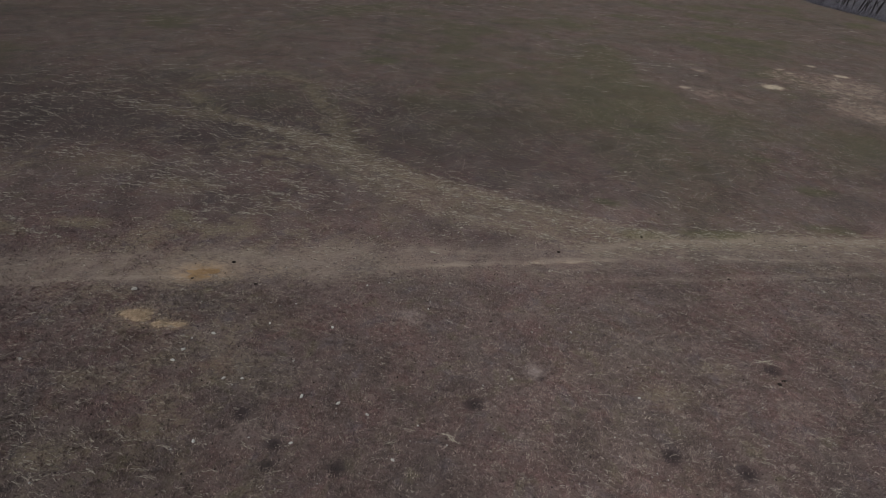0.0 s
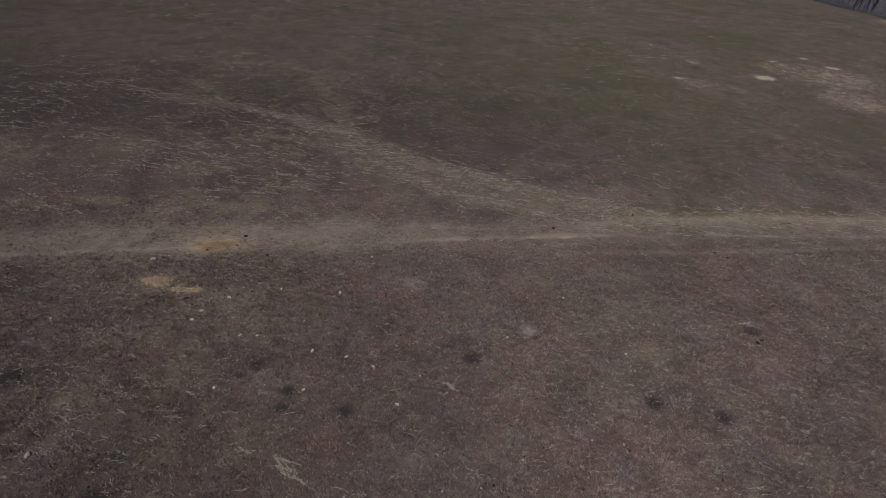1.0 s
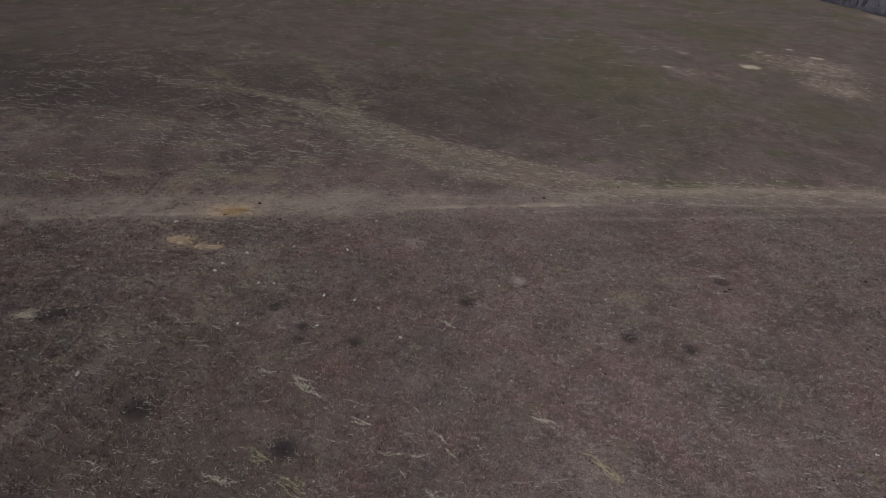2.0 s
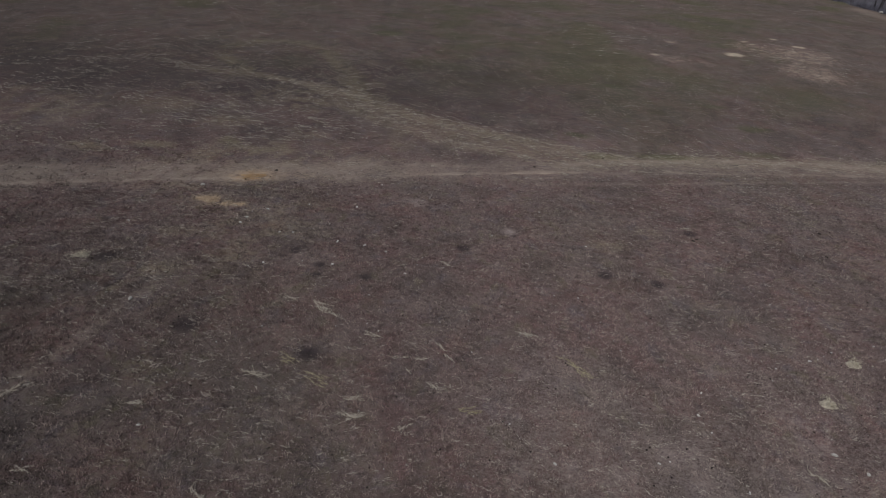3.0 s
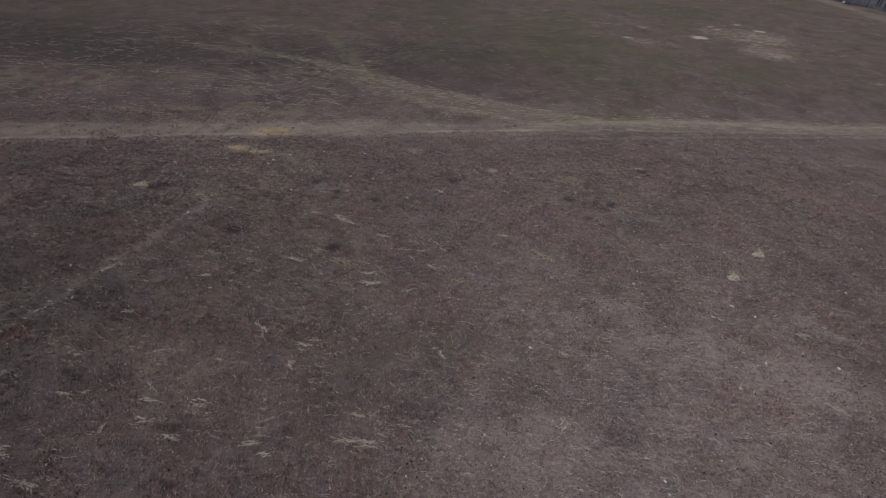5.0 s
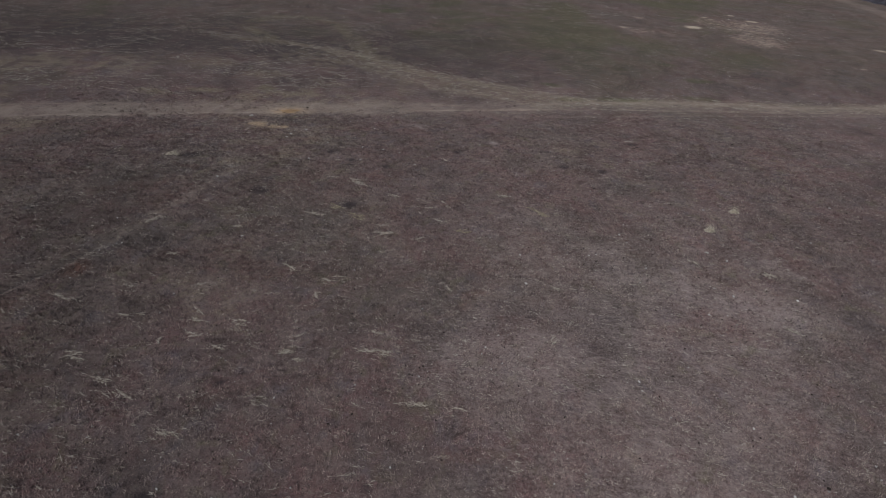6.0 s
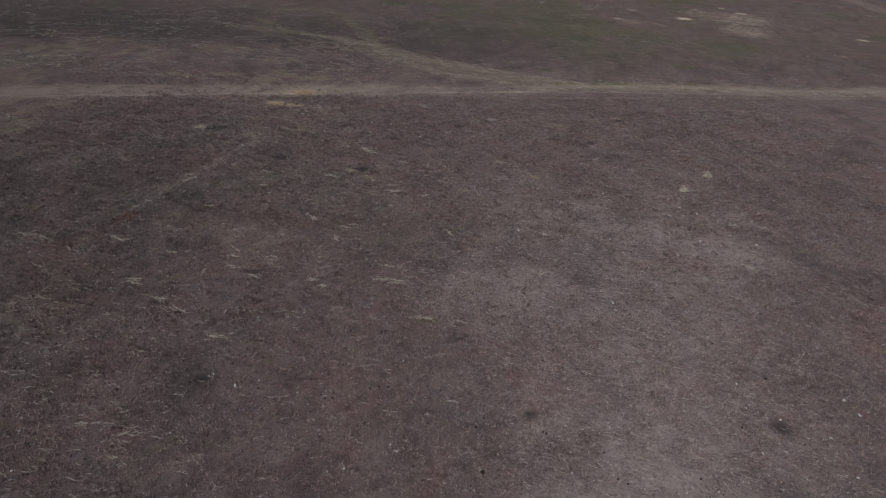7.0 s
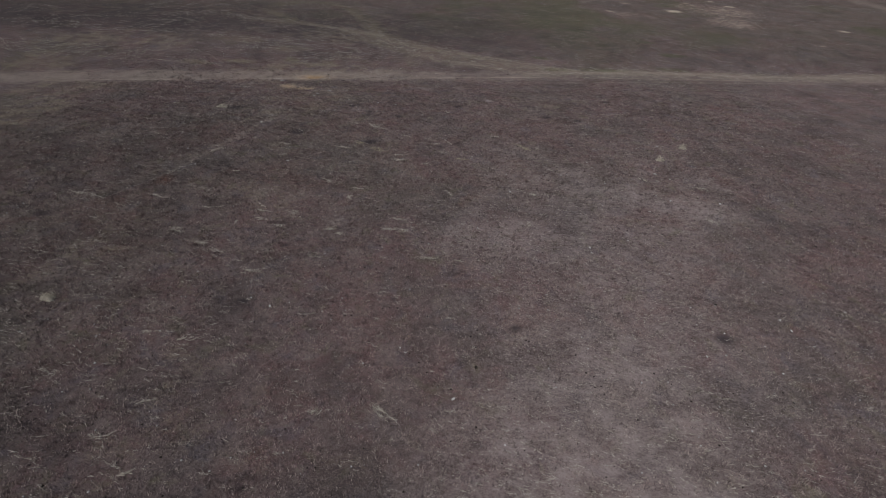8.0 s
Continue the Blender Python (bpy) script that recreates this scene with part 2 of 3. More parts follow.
# ---------------------------------------------------------------- materials
class Nodes:
    """A short way to write node materials."""

    def __init__(self, name):
        self.material = bpy.data.materials.new(name)
        self.material.use_nodes = True
        self.tree = self.material.node_tree
        self.tree.nodes.clear()
        self.out = self.tree.nodes.new("ShaderNodeOutputMaterial")

    def add(self, kind, **inputs):
        node = self.tree.nodes.new(kind)
        for key, value in inputs.items():
            self.put(node.inputs[key.replace("_", " ")], value)
        return node

    def put(self, socket, value):
        if isinstance(value, bpy.types.NodeSocket):
            self.tree.links.new(value, socket)
        elif isinstance(value, tuple) and len(value) == 3 and socket.type == "RGBA":
            socket.default_value = (*value, 1)
        else:
            socket.default_value = value

    def noise(self, vector, scale, detail=4.0, rough=0.55, distort=0.0):
        return self.add("ShaderNodeTexNoise", Vector=vector, Scale=scale, Detail=detail, Roughness=rough, Distortion=distort).outputs["Fac"]

    def ramp(self, value, low, high, to_low=0.0, to_high=1.0):
        node = self.add("ShaderNodeMapRange")
        self.put(node.inputs[0], value)
        for k, v in enumerate((low, high, to_low, to_high)):
            self.put(node.inputs[k + 1], v)
        return node.outputs[0]

    def math(self, operation, a, b=0.0):
        node = self.add("ShaderNodeMath")
        node.operation = operation
        self.put(node.inputs[0], a)
        self.put(node.inputs[1], b)
        return node.outputs[0]

    def mix(self, factor, a, b):
        node = self.add("ShaderNodeMix")
        node.data_type = "RGBA"
        self.put(node.inputs["Factor"], factor)
        self.put(node.inputs[6], a)
        self.put(node.inputs[7], b)
        return node.outputs[2]

    def attribute(self, name):
        node = self.add("ShaderNodeAttribute")
        node.attribute_name = name
        return node.outputs["Fac"]

    def place(self, scale=(1, 1, 1), turn=0.0):
        spot = self.add("ShaderNodeNewGeometry").outputs["Position"]
        node = self.add("ShaderNodeMapping", Vector=spot)
        node.inputs["Scale"].default_value = scale
        node.inputs["Rotation"].default_value = (0, 0, radians(turn))
        return node.outputs["Vector"]

    def finish(self, color, roughness=0.9, height=None, distance=0.02, strength=1.0, specular=0.2, metallic=0.0):
        shader = self.add("ShaderNodeBsdfPrincipled", Base_Color=color, Roughness=roughness, Metallic=metallic)
        shader.inputs["Specular IOR Level"].default_value = specular
        shader.inputs["Diffuse Roughness"].default_value = 1.0
        if height is not None:
            bump = self.add("ShaderNodeBump", Height=height, Distance=distance, Strength=strength)
            self.put(shader.inputs["Normal"], bump.outputs["Normal"])
        self.tree.links.new(shader.outputs["BSDF"], self.out.inputs["Surface"])
        return self.material


def cover(n, c, clod):
    """The colours of what covers the ground, laid over the plain earth or grass colour c."""
    fleck = n.noise(n.place((0.6, 1.3, 1), 20), 2.4, 6, 0.78, 0.5)
    ragged = n.math("ADD", n.math("MULTIPLY", clod, 0.4), n.math("MULTIPLY", fleck, 0.6))

    def over(c, mask, color, push, full):
        edge = n.math("ADD", n.attribute(mask), n.math("MULTIPLY", n.math("SUBTRACT", ragged, 0.5), push))
        return n.mix(n.ramp(n.math("MULTIPLY", edge, n.ramp(n.attribute(mask), 0.0, 0.08)), 0.04, 0.9, 0.0, full), c, color)

    c = over(c, "green", (0.142, 0.143, 0.072), 2.0, 0.75)
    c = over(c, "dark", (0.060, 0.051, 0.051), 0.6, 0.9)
    c = over(c, "rust", (0.205, 0.108, 0.080), 1.0, 0.9)
    c = over(c, "straw", (0.44, 0.372, 0.240), 2.4, 0.9)
    # bald earth, and the bright spot opposite the sun put into the colour
    c = over(c, "bald_glare", (0.47, 0.382, 0.345), 2.8, 0.95)
    c = over(c, "dust", (0.46, 0.374, 0.300), 2.0, 1.0)
    c = over(c, "spot", (0.058, 0.047, 0.049), 0.6, 0.92)
    c = over(c, "chaff", (0.62, 0.462, 0.315), 1.9, 0.95)
    speck = n.noise(n.place((1.0, 0.7, 1), 12), 1.0, 6, 0.8, 0.4)
    sandy = n.math("ADD", n.attribute("sand"), n.math("MULTIPLY", n.math("SUBTRACT", n.math("ADD", n.math("MULTIPLY", speck, 0.75), n.math("MULTIPLY", clod, 0.25)), 0.5), 3.4))
    c = n.mix(n.ramp(n.math("MULTIPLY", sandy, n.ramp(n.attribute("sand"), 0.0, 0.15)), 0.15, 0.90), c, n.mix(n.ramp(n.attribute("sand"), 0.35, 0.8), (0.455, 0.338, 0.268), (0.66, 0.56, 0.42)))
    return c


def hues(n, c, grey, olive, red):
    """Patches a few steps wide of greyish, olive and reddish growth."""
    c = n.mix(n.ramp(n.noise(n.place((1.0, 0.95, 1), 15), 0.42, 4, 0.65, 0.6), 0.53, 0.67, 0.0, 0.55), c, grey)
    c = n.mix(n.ramp(n.noise(n.place((1.0, 0.95, 1), 25), 0.50, 5, 0.65, 0.6), 0.55, 0.69, 0.0, 0.7), c, olive)
    return n.mix(n.ramp(n.noise(n.place((0.95, 1.0, 1), 35), 0.30, 5, 0.65, 0.6), 0.52, 0.66, 0.0, 0.58), c, red)


def make_ground():
    n = Nodes("dry_pasture")
    p = n.place()
    wide = n.noise(p, 0.09, 3)
    mid = n.noise(p, 0.55, 5, 0.6)
    grain = n.noise(p, 2.6, 6, 0.72)
    clod = n.noise(p, 6.5, 4, 0.7)
    fine = n.noise(p, 15.0, 3, 0.75)
    fleck = n.noise(n.place((0.7, 1.3, 1), 20), 1.1, 5, 0.75, 0.5)
    # earth seen between short dead grass
    c = n.mix(n.ramp(wide, 0.40, 0.62), (0.219, 0.134, 0.126), (0.165, 0.132, 0.121))
    c = n.mix(n.ramp(mid, 0.42, 0.62, 0.0, 0.65), c, (0.252, 0.194, 0.174))
    c = hues(n, c, (0.182, 0.162, 0.180), (0.220, 0.198, 0.120), (0.240, 0.138, 0.122))
    broad = n.noise(n.place((1.0, 0.9, 1), 25), 0.24, 5, 0.64, 0.6)
    c = n.mix(n.ramp(broad, 0.50, 0.36, 0.0, 0.6), c, (0.105, 0.080, 0.070))
    c = n.mix(n.ramp(broad, 0.53, 0.66, 0.0, 0.6), c, (0.31, 0.24, 0.21))
    c = n.mix(n.ramp(grain, 0.50, 0.38, 0.0, 0.65), c, (0.110, 0.080, 0.075))
    c = n.mix(n.ramp(clod, 0.48, 0.37, 0.0, 0.6), c, (0.090, 0.067, 0.063))
    c = n.mix(n.ramp(fine, 0.52, 0.62, 0.0, 0.75), c, (0.34, 0.275, 0.235))
    c = n.mix(n.ramp(clod, 0.54, 0.64, 0.0, 0.6), c, (0.33, 0.265, 0.225))
    c = n.mix(n.ramp(fleck, 0.58, 0.68, 0.0, 0.55), c, (0.33, 0.28, 0.225))
    c = n.mix(n.ramp(fleck, 0.42, 0.32, 0.0, 0.5), c, (0.085, 0.067, 0.060))
    c = cover(n, c, clod)
    c = n.mix(n.attribute("wood"), c, n.mix(n.ramp(mid, 0.3, 0.7), (0.10, 0.093, 0.098), (0.22, 0.207, 0.22)))
    lump = n.math("ADD", n.math("MULTIPLY", grain, 0.6), n.math("MULTIPLY", clod, 0.4))
    return n.finish(c, 0.95, lump, 0.18, 1.0, 0.1)


def see_through(n, color, share):
    """Thin dry leaves let part of the light through."""
    n.finish(color, 0.8, None, specular=0.2)
    solid = n.out.inputs["Surface"].links[0].from_socket
    thin = n.add("ShaderNodeBsdfTranslucent", Color=color).outputs[0]
    blend = n.add("ShaderNodeMixShader")
    n.put(blend.inputs[0], share)
    n.put(blend.inputs[1], solid)
    n.put(blend.inputs[2], thin)
    n.tree.links.new(blend.outputs[0], n.out.inputs["Surface"])
    return n.material


def make_turf():
    n = Nodes("dead_grass")
    p = n.place()
    rnd = n.add("ShaderNodeNewGeometry").outputs["Random Per Island"]
    mid = n.noise(p, 0.55, 5, 0.6)
    c = n.mix(n.ramp(n.noise(p, 0.09, 3), 0.40, 0.62), (0.408, 0.256, 0.238), (0.310, 0.252, 0.232))
    c = n.mix(n.ramp(mid, 0.42, 0.62, 0.0, 0.65), c, (0.42, 0.335, 0.30))
    c = hues(n, c, (0.315, 0.285, 0.320), (0.38, 0.345, 0.21), (0.43, 0.25, 0.225))
    c = cover(n, c, n.noise(p, 6.5, 4, 0.7))
    tuft = n.noise(n.place((0.8, 1.5, 1), 21), 1.5, 5, 0.7, 0.4)
    broad = n.noise(n.place((1.0, 0.9, 1), 25), 0.24, 5, 0.64, 0.6)
    c = n.mix(n.ramp(broad, 0.50, 0.36, 0.0, 0.45), c, (0.19, 0.15, 0.13))
    c = n.mix(n.ramp(broad, 0.53, 0.66, 0.0, 0.6), c, (0.50, 0.39, 0.34))
    c = n.mix(n.ramp(tuft, 0.50, 0.40, 0.0, 0.7), c, (0.13, 0.098, 0.092))
    c = n.mix(n.ramp(tuft, 0.53, 0.63, 0.0, 0.6), c, (0.52, 0.43, 0.37))
    own = n.math("ADD", n.math("MULTIPLY", rnd, 0.35), n.math("MULTIPLY", n.attribute("tuft"), 0.65))
    c = n.mix(n.ramp(own, 0.12, 0.46, 0.7, 0.0), c, (0.12, 0.092, 0.086))
    c = n.mix(n.ramp(own, 0.66, 0.92, 0.0, 0.9), c, (0.68, 0.57, 0.48))
    return see_through(n, c, 0.06)


def make_blades(name, dark, pale, share=0.2):
    n = Nodes(name)
    rnd = n.add("ShaderNodeNewGeometry").outputs["Random Per Island"]
    c = n.mix(rnd, dark, pale)
    c = n.mix(n.ramp(n.noise(n.place(), 9.0, 2), 0.3, 0.7, 0.0, 0.35), c, dark)
    return see_through(n, c, share)


def make_stone():
    n = Nodes("pale_stone")
    rnd = n.add("ShaderNodeObjectInfo").outputs["Random"]
    p = n.add("ShaderNodeTexCoord").outputs["Object"]
    c = n.mix(rnd, (0.60, 0.56, 0.50), (0.90, 0.88, 0.83))
    c = n.mix(n.ramp(n.noise(p, 6, 5), 0.48, 0.7, 0, 0.4), c, (0.34, 0.31, 0.27))
    c = n.mix(n.ramp(n.noise(p, 22, 3), 0.6, 0.72, 0, 0.5), c, (0.14, 0.13, 0.11))
    return n.finish(c, 0.85, n.noise(p, 14, 5), 0.01, 0.8, 0.3)


def make_plain(name, low, high, scale, bump_depth=0.01, rough=0.9):
    n = Nodes(name)
    p = n.place()
    c = n.mix(n.ramp(n.noise(p, scale, 4), 0.3, 0.7), low, high)
    c = n.mix(n.ramp(n.noise(p, scale * 5, 3), 0.55, 0.75, 0, 0.4), c, low)
    return n.finish(c, rough, n.noise(p, scale * 4, 4), bump_depth, 0.9, 0.2)


GROUND = make_ground()
TURF = make_turf()
STRAW = make_blades("bleached_straw", (0.42, 0.36, 0.28), (0.86, 0.79, 0.67), 0.05)
HAY = make_blades("yellow_hay", (0.48, 0.35, 0.235), (0.97, 0.82, 0.60))
CHAFF = make_blades("orange_chaff", (0.46, 0.31, 0.165), (0.76, 0.54, 0.31))
OLD_HAY = make_blades("old_hay", (0.50, 0.43, 0.33), (0.84, 0.78, 0.66), 0.05)
YELLOWED = make_blades("yellowed_straw", (0.36, 0.305, 0.185), (0.78, 0.70, 0.48), 0.05)
MATTED = make_blades("matted_straw", (0.42, 0.355, 0.25), (0.94, 0.86, 0.67), 0.03)
PACKED_OLD = make_plain("packed_old_straw", (0.42, 0.36, 0.27), (0.92, 0.85, 0.69), 5.0, 0.05)
PACKED = make_plain("packed_hay", (0.40, 0.296, 0.195), (0.81, 0.645, 0.45), 4.0, 0.05)
STONE = make_stone()
PEBBLE = make_blades("pale_pebbles", (0.36, 0.33, 0.29), (0.88, 0.85, 0.80), 0.0)
DUNG = make_plain("dried_dung", (0.030, 0.024, 0.020), (0.060, 0.047, 0.038), 9)
BARK = make_plain("grey_bark", (0.035, 0.031, 0.032), (0.11, 0.10, 0.10), 1.6, 0.03)
TWIG = make_plain("grey_twigs", (0.30, 0.285, 0.32), (0.52, 0.50, 0.55), 0.7, 0.01)


# ---------------------------------------------------------------- mesh helpers
def mesh_of(name, verts, faces, material, soft=False):
    """A mesh from arrays of vertices and of equally long faces."""
    verts, faces = np.asarray(verts, np.float32), np.asarray(faces, np.int32)
    me = bpy.data.meshes.new(name)
    k = faces.shape[1]
    me.vertices.add(len(verts))
    me.vertices.foreach_set("co", verts.ravel())
    me.loops.add(faces.size)
    me.loops.foreach_set("vertex_index", faces.ravel())
    me.polygons.add(len(faces))
    me.polygons.foreach_set("loop_start", np.arange(0, faces.size, k, dtype=np.int32))
    me.polygons.foreach_set("use_smooth", np.full(len(faces), soft))
    me.update(calc_edges=True)
    me.materials.append(material)
    return me


def part(name, bm, material, parent, label=""):
    me = bpy.data.meshes.new(name)
    bm.to_mesh(me)
    bm.free()
    me.materials.append(material)
    ob = new(name, me)
    ob.parent = parent
    return tagged(ob, label) if label else ob


# ---------------------------------------------------------------- ground
def lines(low, high, far_low, far_high, step, coarse):
    """Grid lines: close together in the pasture, wider towards the wood, and ever wider to the horizon."""
    near = list(np.arange(low, high, step))
    up = list(np.arange(high, far_high, coarse))
    down = list(np.arange(low - coarse, far_low, -coarse))[::-1]
    stride = coarse
    while up[-1] < 3500:
        stride *= 1.22
        up.append(up[-1] + stride)
        down.insert(0, (down[0] if down else low) - stride)
    return np.array(down + near + up)


def build_ground():
    gx, gy = lines(-46, 46, -118, 158, 0.40, 0.85), lines(-44, 66, -44, 232, 0.40, 0.85)
    nx, ny = len(gx), len(gy)
    x, y = (a.ravel() for a in np.meshgrid(gx, gy))
    i = (np.arange(ny - 1)[:, None] * nx + np.arange(nx - 1)[None, :]).ravel()
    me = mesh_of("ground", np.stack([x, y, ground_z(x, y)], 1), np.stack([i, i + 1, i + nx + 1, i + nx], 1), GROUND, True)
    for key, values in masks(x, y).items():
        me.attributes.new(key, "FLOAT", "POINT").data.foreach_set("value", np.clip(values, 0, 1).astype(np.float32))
    return tagged(new("ground", me), "dry brown pasture with a worn dirt track across", "ground", kind="structure")


build_ground()


# ---------------------------------------------------------------- grass
rng = np.random.default_rng(7)


def blades(base, heading, tilt, length, width):
    """Narrow tapered blades from arrays: foot, compass turn, tilt from level, length and width."""
    run = np.stack([np.cos(heading) * np.cos(tilt), np.sin(heading) * np.cos(tilt), np.sin(tilt)], 1) * length[:, None]
    side = np.stack([-np.sin(heading), np.cos(heading), 0 * heading], 1) * (0.5 * width)[:, None]
    verts = np.stack([base - side, base + side, base + run * 0.75 + side * 0.6, base + run], 1).reshape(-1, 3)
    k = np.arange(len(base))[:, None] * 4
    return verts, np.concatenate([k + [0, 1, 2], k + [0, 2, 3]]).reshape(-1, 3)


def spikes(base, heading, tilt, length, width):
    """Coarse grass blades, one triangle each."""
    run = np.stack([np.cos(heading) * np.cos(tilt), np.sin(heading) * np.cos(tilt), np.sin(tilt)], 1) * length[:, None]
    side = np.stack([-np.sin(heading), np.cos(heading), 0 * heading], 1) * (0.5 * width)[:, None]
    return np.stack([base - side, base + side, base + run], 1).reshape(-1, 3), np.arange(len(base) * 3).reshape(-1, 3)


def build_turf(name, label, x0, x1, y0, y1, fade, per_metre, each, clumps, loose, size, wide, low, high, material):
    """Tufts over an area, thinning out towards its edges."""
    count = int((x1 - x0) * (y1 - y0) * per_metre)
    x, y = rng.uniform(x0, x1, count), rng.uniform(y0, y1, count)
    keep = (rng.random(count) < smooth(0, fade, np.minimum(np.minimum(x - x0, x1 - x), np.minimum(y - y0, y1 - y)))) & (np.abs(x) < 55 + 0.68 * y)
    x, y = x[keep], y[keep]
    along, across = 0.93 * x - 0.36 * y, 0.36 * x + 0.93 * y
    clump = smooth(0.43, 0.58, fbm(along * 0.55, across, clumps, 81, 3)) * (0.2 + 1.2 * smooth(0.36, 0.64, fbm(along * 0.6, across, clumps * 4, 82, 3)))
    keep = rng.random(len(x)) < 0.24 + 0.75 * clump
    x, y = x[keep], y[keep]
    m = masks(x, y)
    bare = np.clip(m["dust"] * 1.8 + m["bald_glare"] * 1.1 + m["sand"] * 1.6 + m["dark"] * 0.8 + m["spot"] + m["chaff"], 0, 1)
    keep = rng.random(len(x)) < (1 - 0.9 * bare) * (1 - m["wood"])
    x, y = x[keep], y[keep]
    m = {k: v[keep] for k, v in m.items()}
    # up the slope the tufts look more alike
    tuft = 0.5 + (rng.random(len(x)) - 0.5) * (1 - 0.8 * smooth(55, 75, y) * smooth(-25, 5, x)) + 0.12 * smooth(55, 75, y)
    z = np.repeat(ground_z(x, y), each)
    x, y = np.repeat(x, each) + rng.normal(0, loose, len(x) * each), np.repeat(y, each) + rng.normal(0, loose, len(y) * each)
    base = np.stack([x, y, z - 0.01], 1)
    count = len(x)
    v, f = spikes(base, rng.uniform(0, 6.283, count), rng.uniform(low, high, count), size * rng.uniform(0.4, 1.4, count), wide * rng.uniform(0.4, 1.4, count))
    me = mesh_of(name, v, f, material)
    m["tuft"] = tuft
    for key, values in m.items():
        if key != "wood":
            me.attributes.new(key, "FLOAT", "POINT").data.foreach_set("value", np.repeat(np.clip(values, 0, 1), each * 3).astype(np.float32))
    tagged(new(name, me), label, "grass", kind="stuff")


build_turf("dry_grass", "short dead brown grass covering the pasture", -62, 62, -66, 54, 26, 56, 7, 0.6, 0.08, 0.18, 0.052, 0.30, 1.35, TURF)
build_turf("far_grass", "short dead brown grass beyond the dirt track", -118, 140, 12, 215, 18, 7.5, 3, 1.3, 0.28, 0.22, 0.10, 0.04, 0.45, TURF)


def straw_patch(cx, cy, rx, ry, turn, count, length, width, lean=0.25, spread=0.45, lift=0.03):
    """Fallen straw in an ellipse, lying mostly along its length."""
    u, v = rng.normal(0, 0.55, count) * rx, rng.normal(0, 0.55, count) * ry * (0.6 + 0.8 * rng.random(count))
    c, s = math.cos(radians(turn)), math.sin(radians(turn))
    x, y = cx + u * c - v * s, cy + u * s + v * c
    base = np.stack([x, y, lift * rng.random(count)], 1)
    head = radians(turn) + rng.normal(0, spread, count) + math.pi * rng.integers(0, 2, count)
    return base, head, rng.uniform(0.0, lean, count), length * rng.uniform(0.5, 1.5, count), width * rng.uniform(0.6, 1.4, count)


def join(chunks):
    """All patches as one, set down on the ground."""
    whole = [np.concatenate([c[k] for c in chunks]) for k in range(5)]
    whole[0][:, 2] += ground_z(whole[0][:, 0], whole[0][:, 1])
    return whole


def build_straw():
    chunks = []
    # clumps blown over the whole pasture, thicker where dead growth stood
    x, y = rng.uniform(-60, 60, 40000), rng.uniform(-46, 95, 40000)
    m = masks(x, y)
    thick = np.clip(0.55 * smooth(2.2, 0.4, from_line(x, y, STREAK)) + m["straw"] * 1.1 + 0.5 * smooth(0.46, 0.72, fbm(x, y, 9, 91, 4)) * (0.4 + 0.7 * smooth(10, -15, x)) + 0.10 + 0.16 * smooth(12, 28, x) * smooth(5, 15, y) + 0.10 * smooth(-14, -26, x) * smooth(14, 0, y) + 0.25 * smooth(45, 60, y) * smooth(0, -20, x), 0, 1) * (1 - np.clip(m["dust"] * 1.2, 0, 0.9))
    for px, py, k in zip(x, y, thick):
        if rng.random() < k:
            size = 0.10 + 0.35 * rng.random() ** 2
            chunks.append(straw_patch(px, py, size * 1.6, size * 0.35, -7 + rng.normal(0, 18), int(4 + 20 * size), 0.20, 0.024, 0.08, 0.30, 0.16))
    # thin wisps lying side by side
    x, y = rng.uniform(-42, 36, 1500), rng.uniform(-42, 40, 1500)
    lying = 0.12 + 0.55 * smooth(0.44, 0.64, fbm(x, y, 10, 97, 4)) * (0.35 + 0.65 * smooth(6, -10, x))
    for px, py, k in zip(x, y, lying):
        if rng.random() < k:
            size = 0.25 + 0.45 * rng.random() ** 2
            chunks.append(straw_patch(px, py, size, 0.05, -6 + rng.normal(0, 16), int(8 + 12 * size), 0.28, 0.022, 0.08, 0.26, 0.16))
    # short flecks on the bald ground and the painted glare
    x, y = rng.uniform(-8, 42, 9000), rng.uniform(-42, 24, 9000)
    bald_glare = masks(x, y)["bald_glare"]
    for px, py, k in zip(x, y, bald_glare):
        if rng.random() < 2.2 * k:
            size = 0.08 + 0.20 * rng.random() ** 2
            chunks.append(straw_patch(px, py, size * 1.4, size * 0.35, -26 + rng.normal(0, 20), int(3 + 16 * size), 0.15, 0.026, 0.10, 0.4, 0.06))
    v, f = blades(*join(chunks))
    tagged(new("straw_litter", mesh_of("straw_litter", v, f, STRAW)), "bleached flattened straw strewn over the pasture", "straw", kind="stuff")


build_straw()


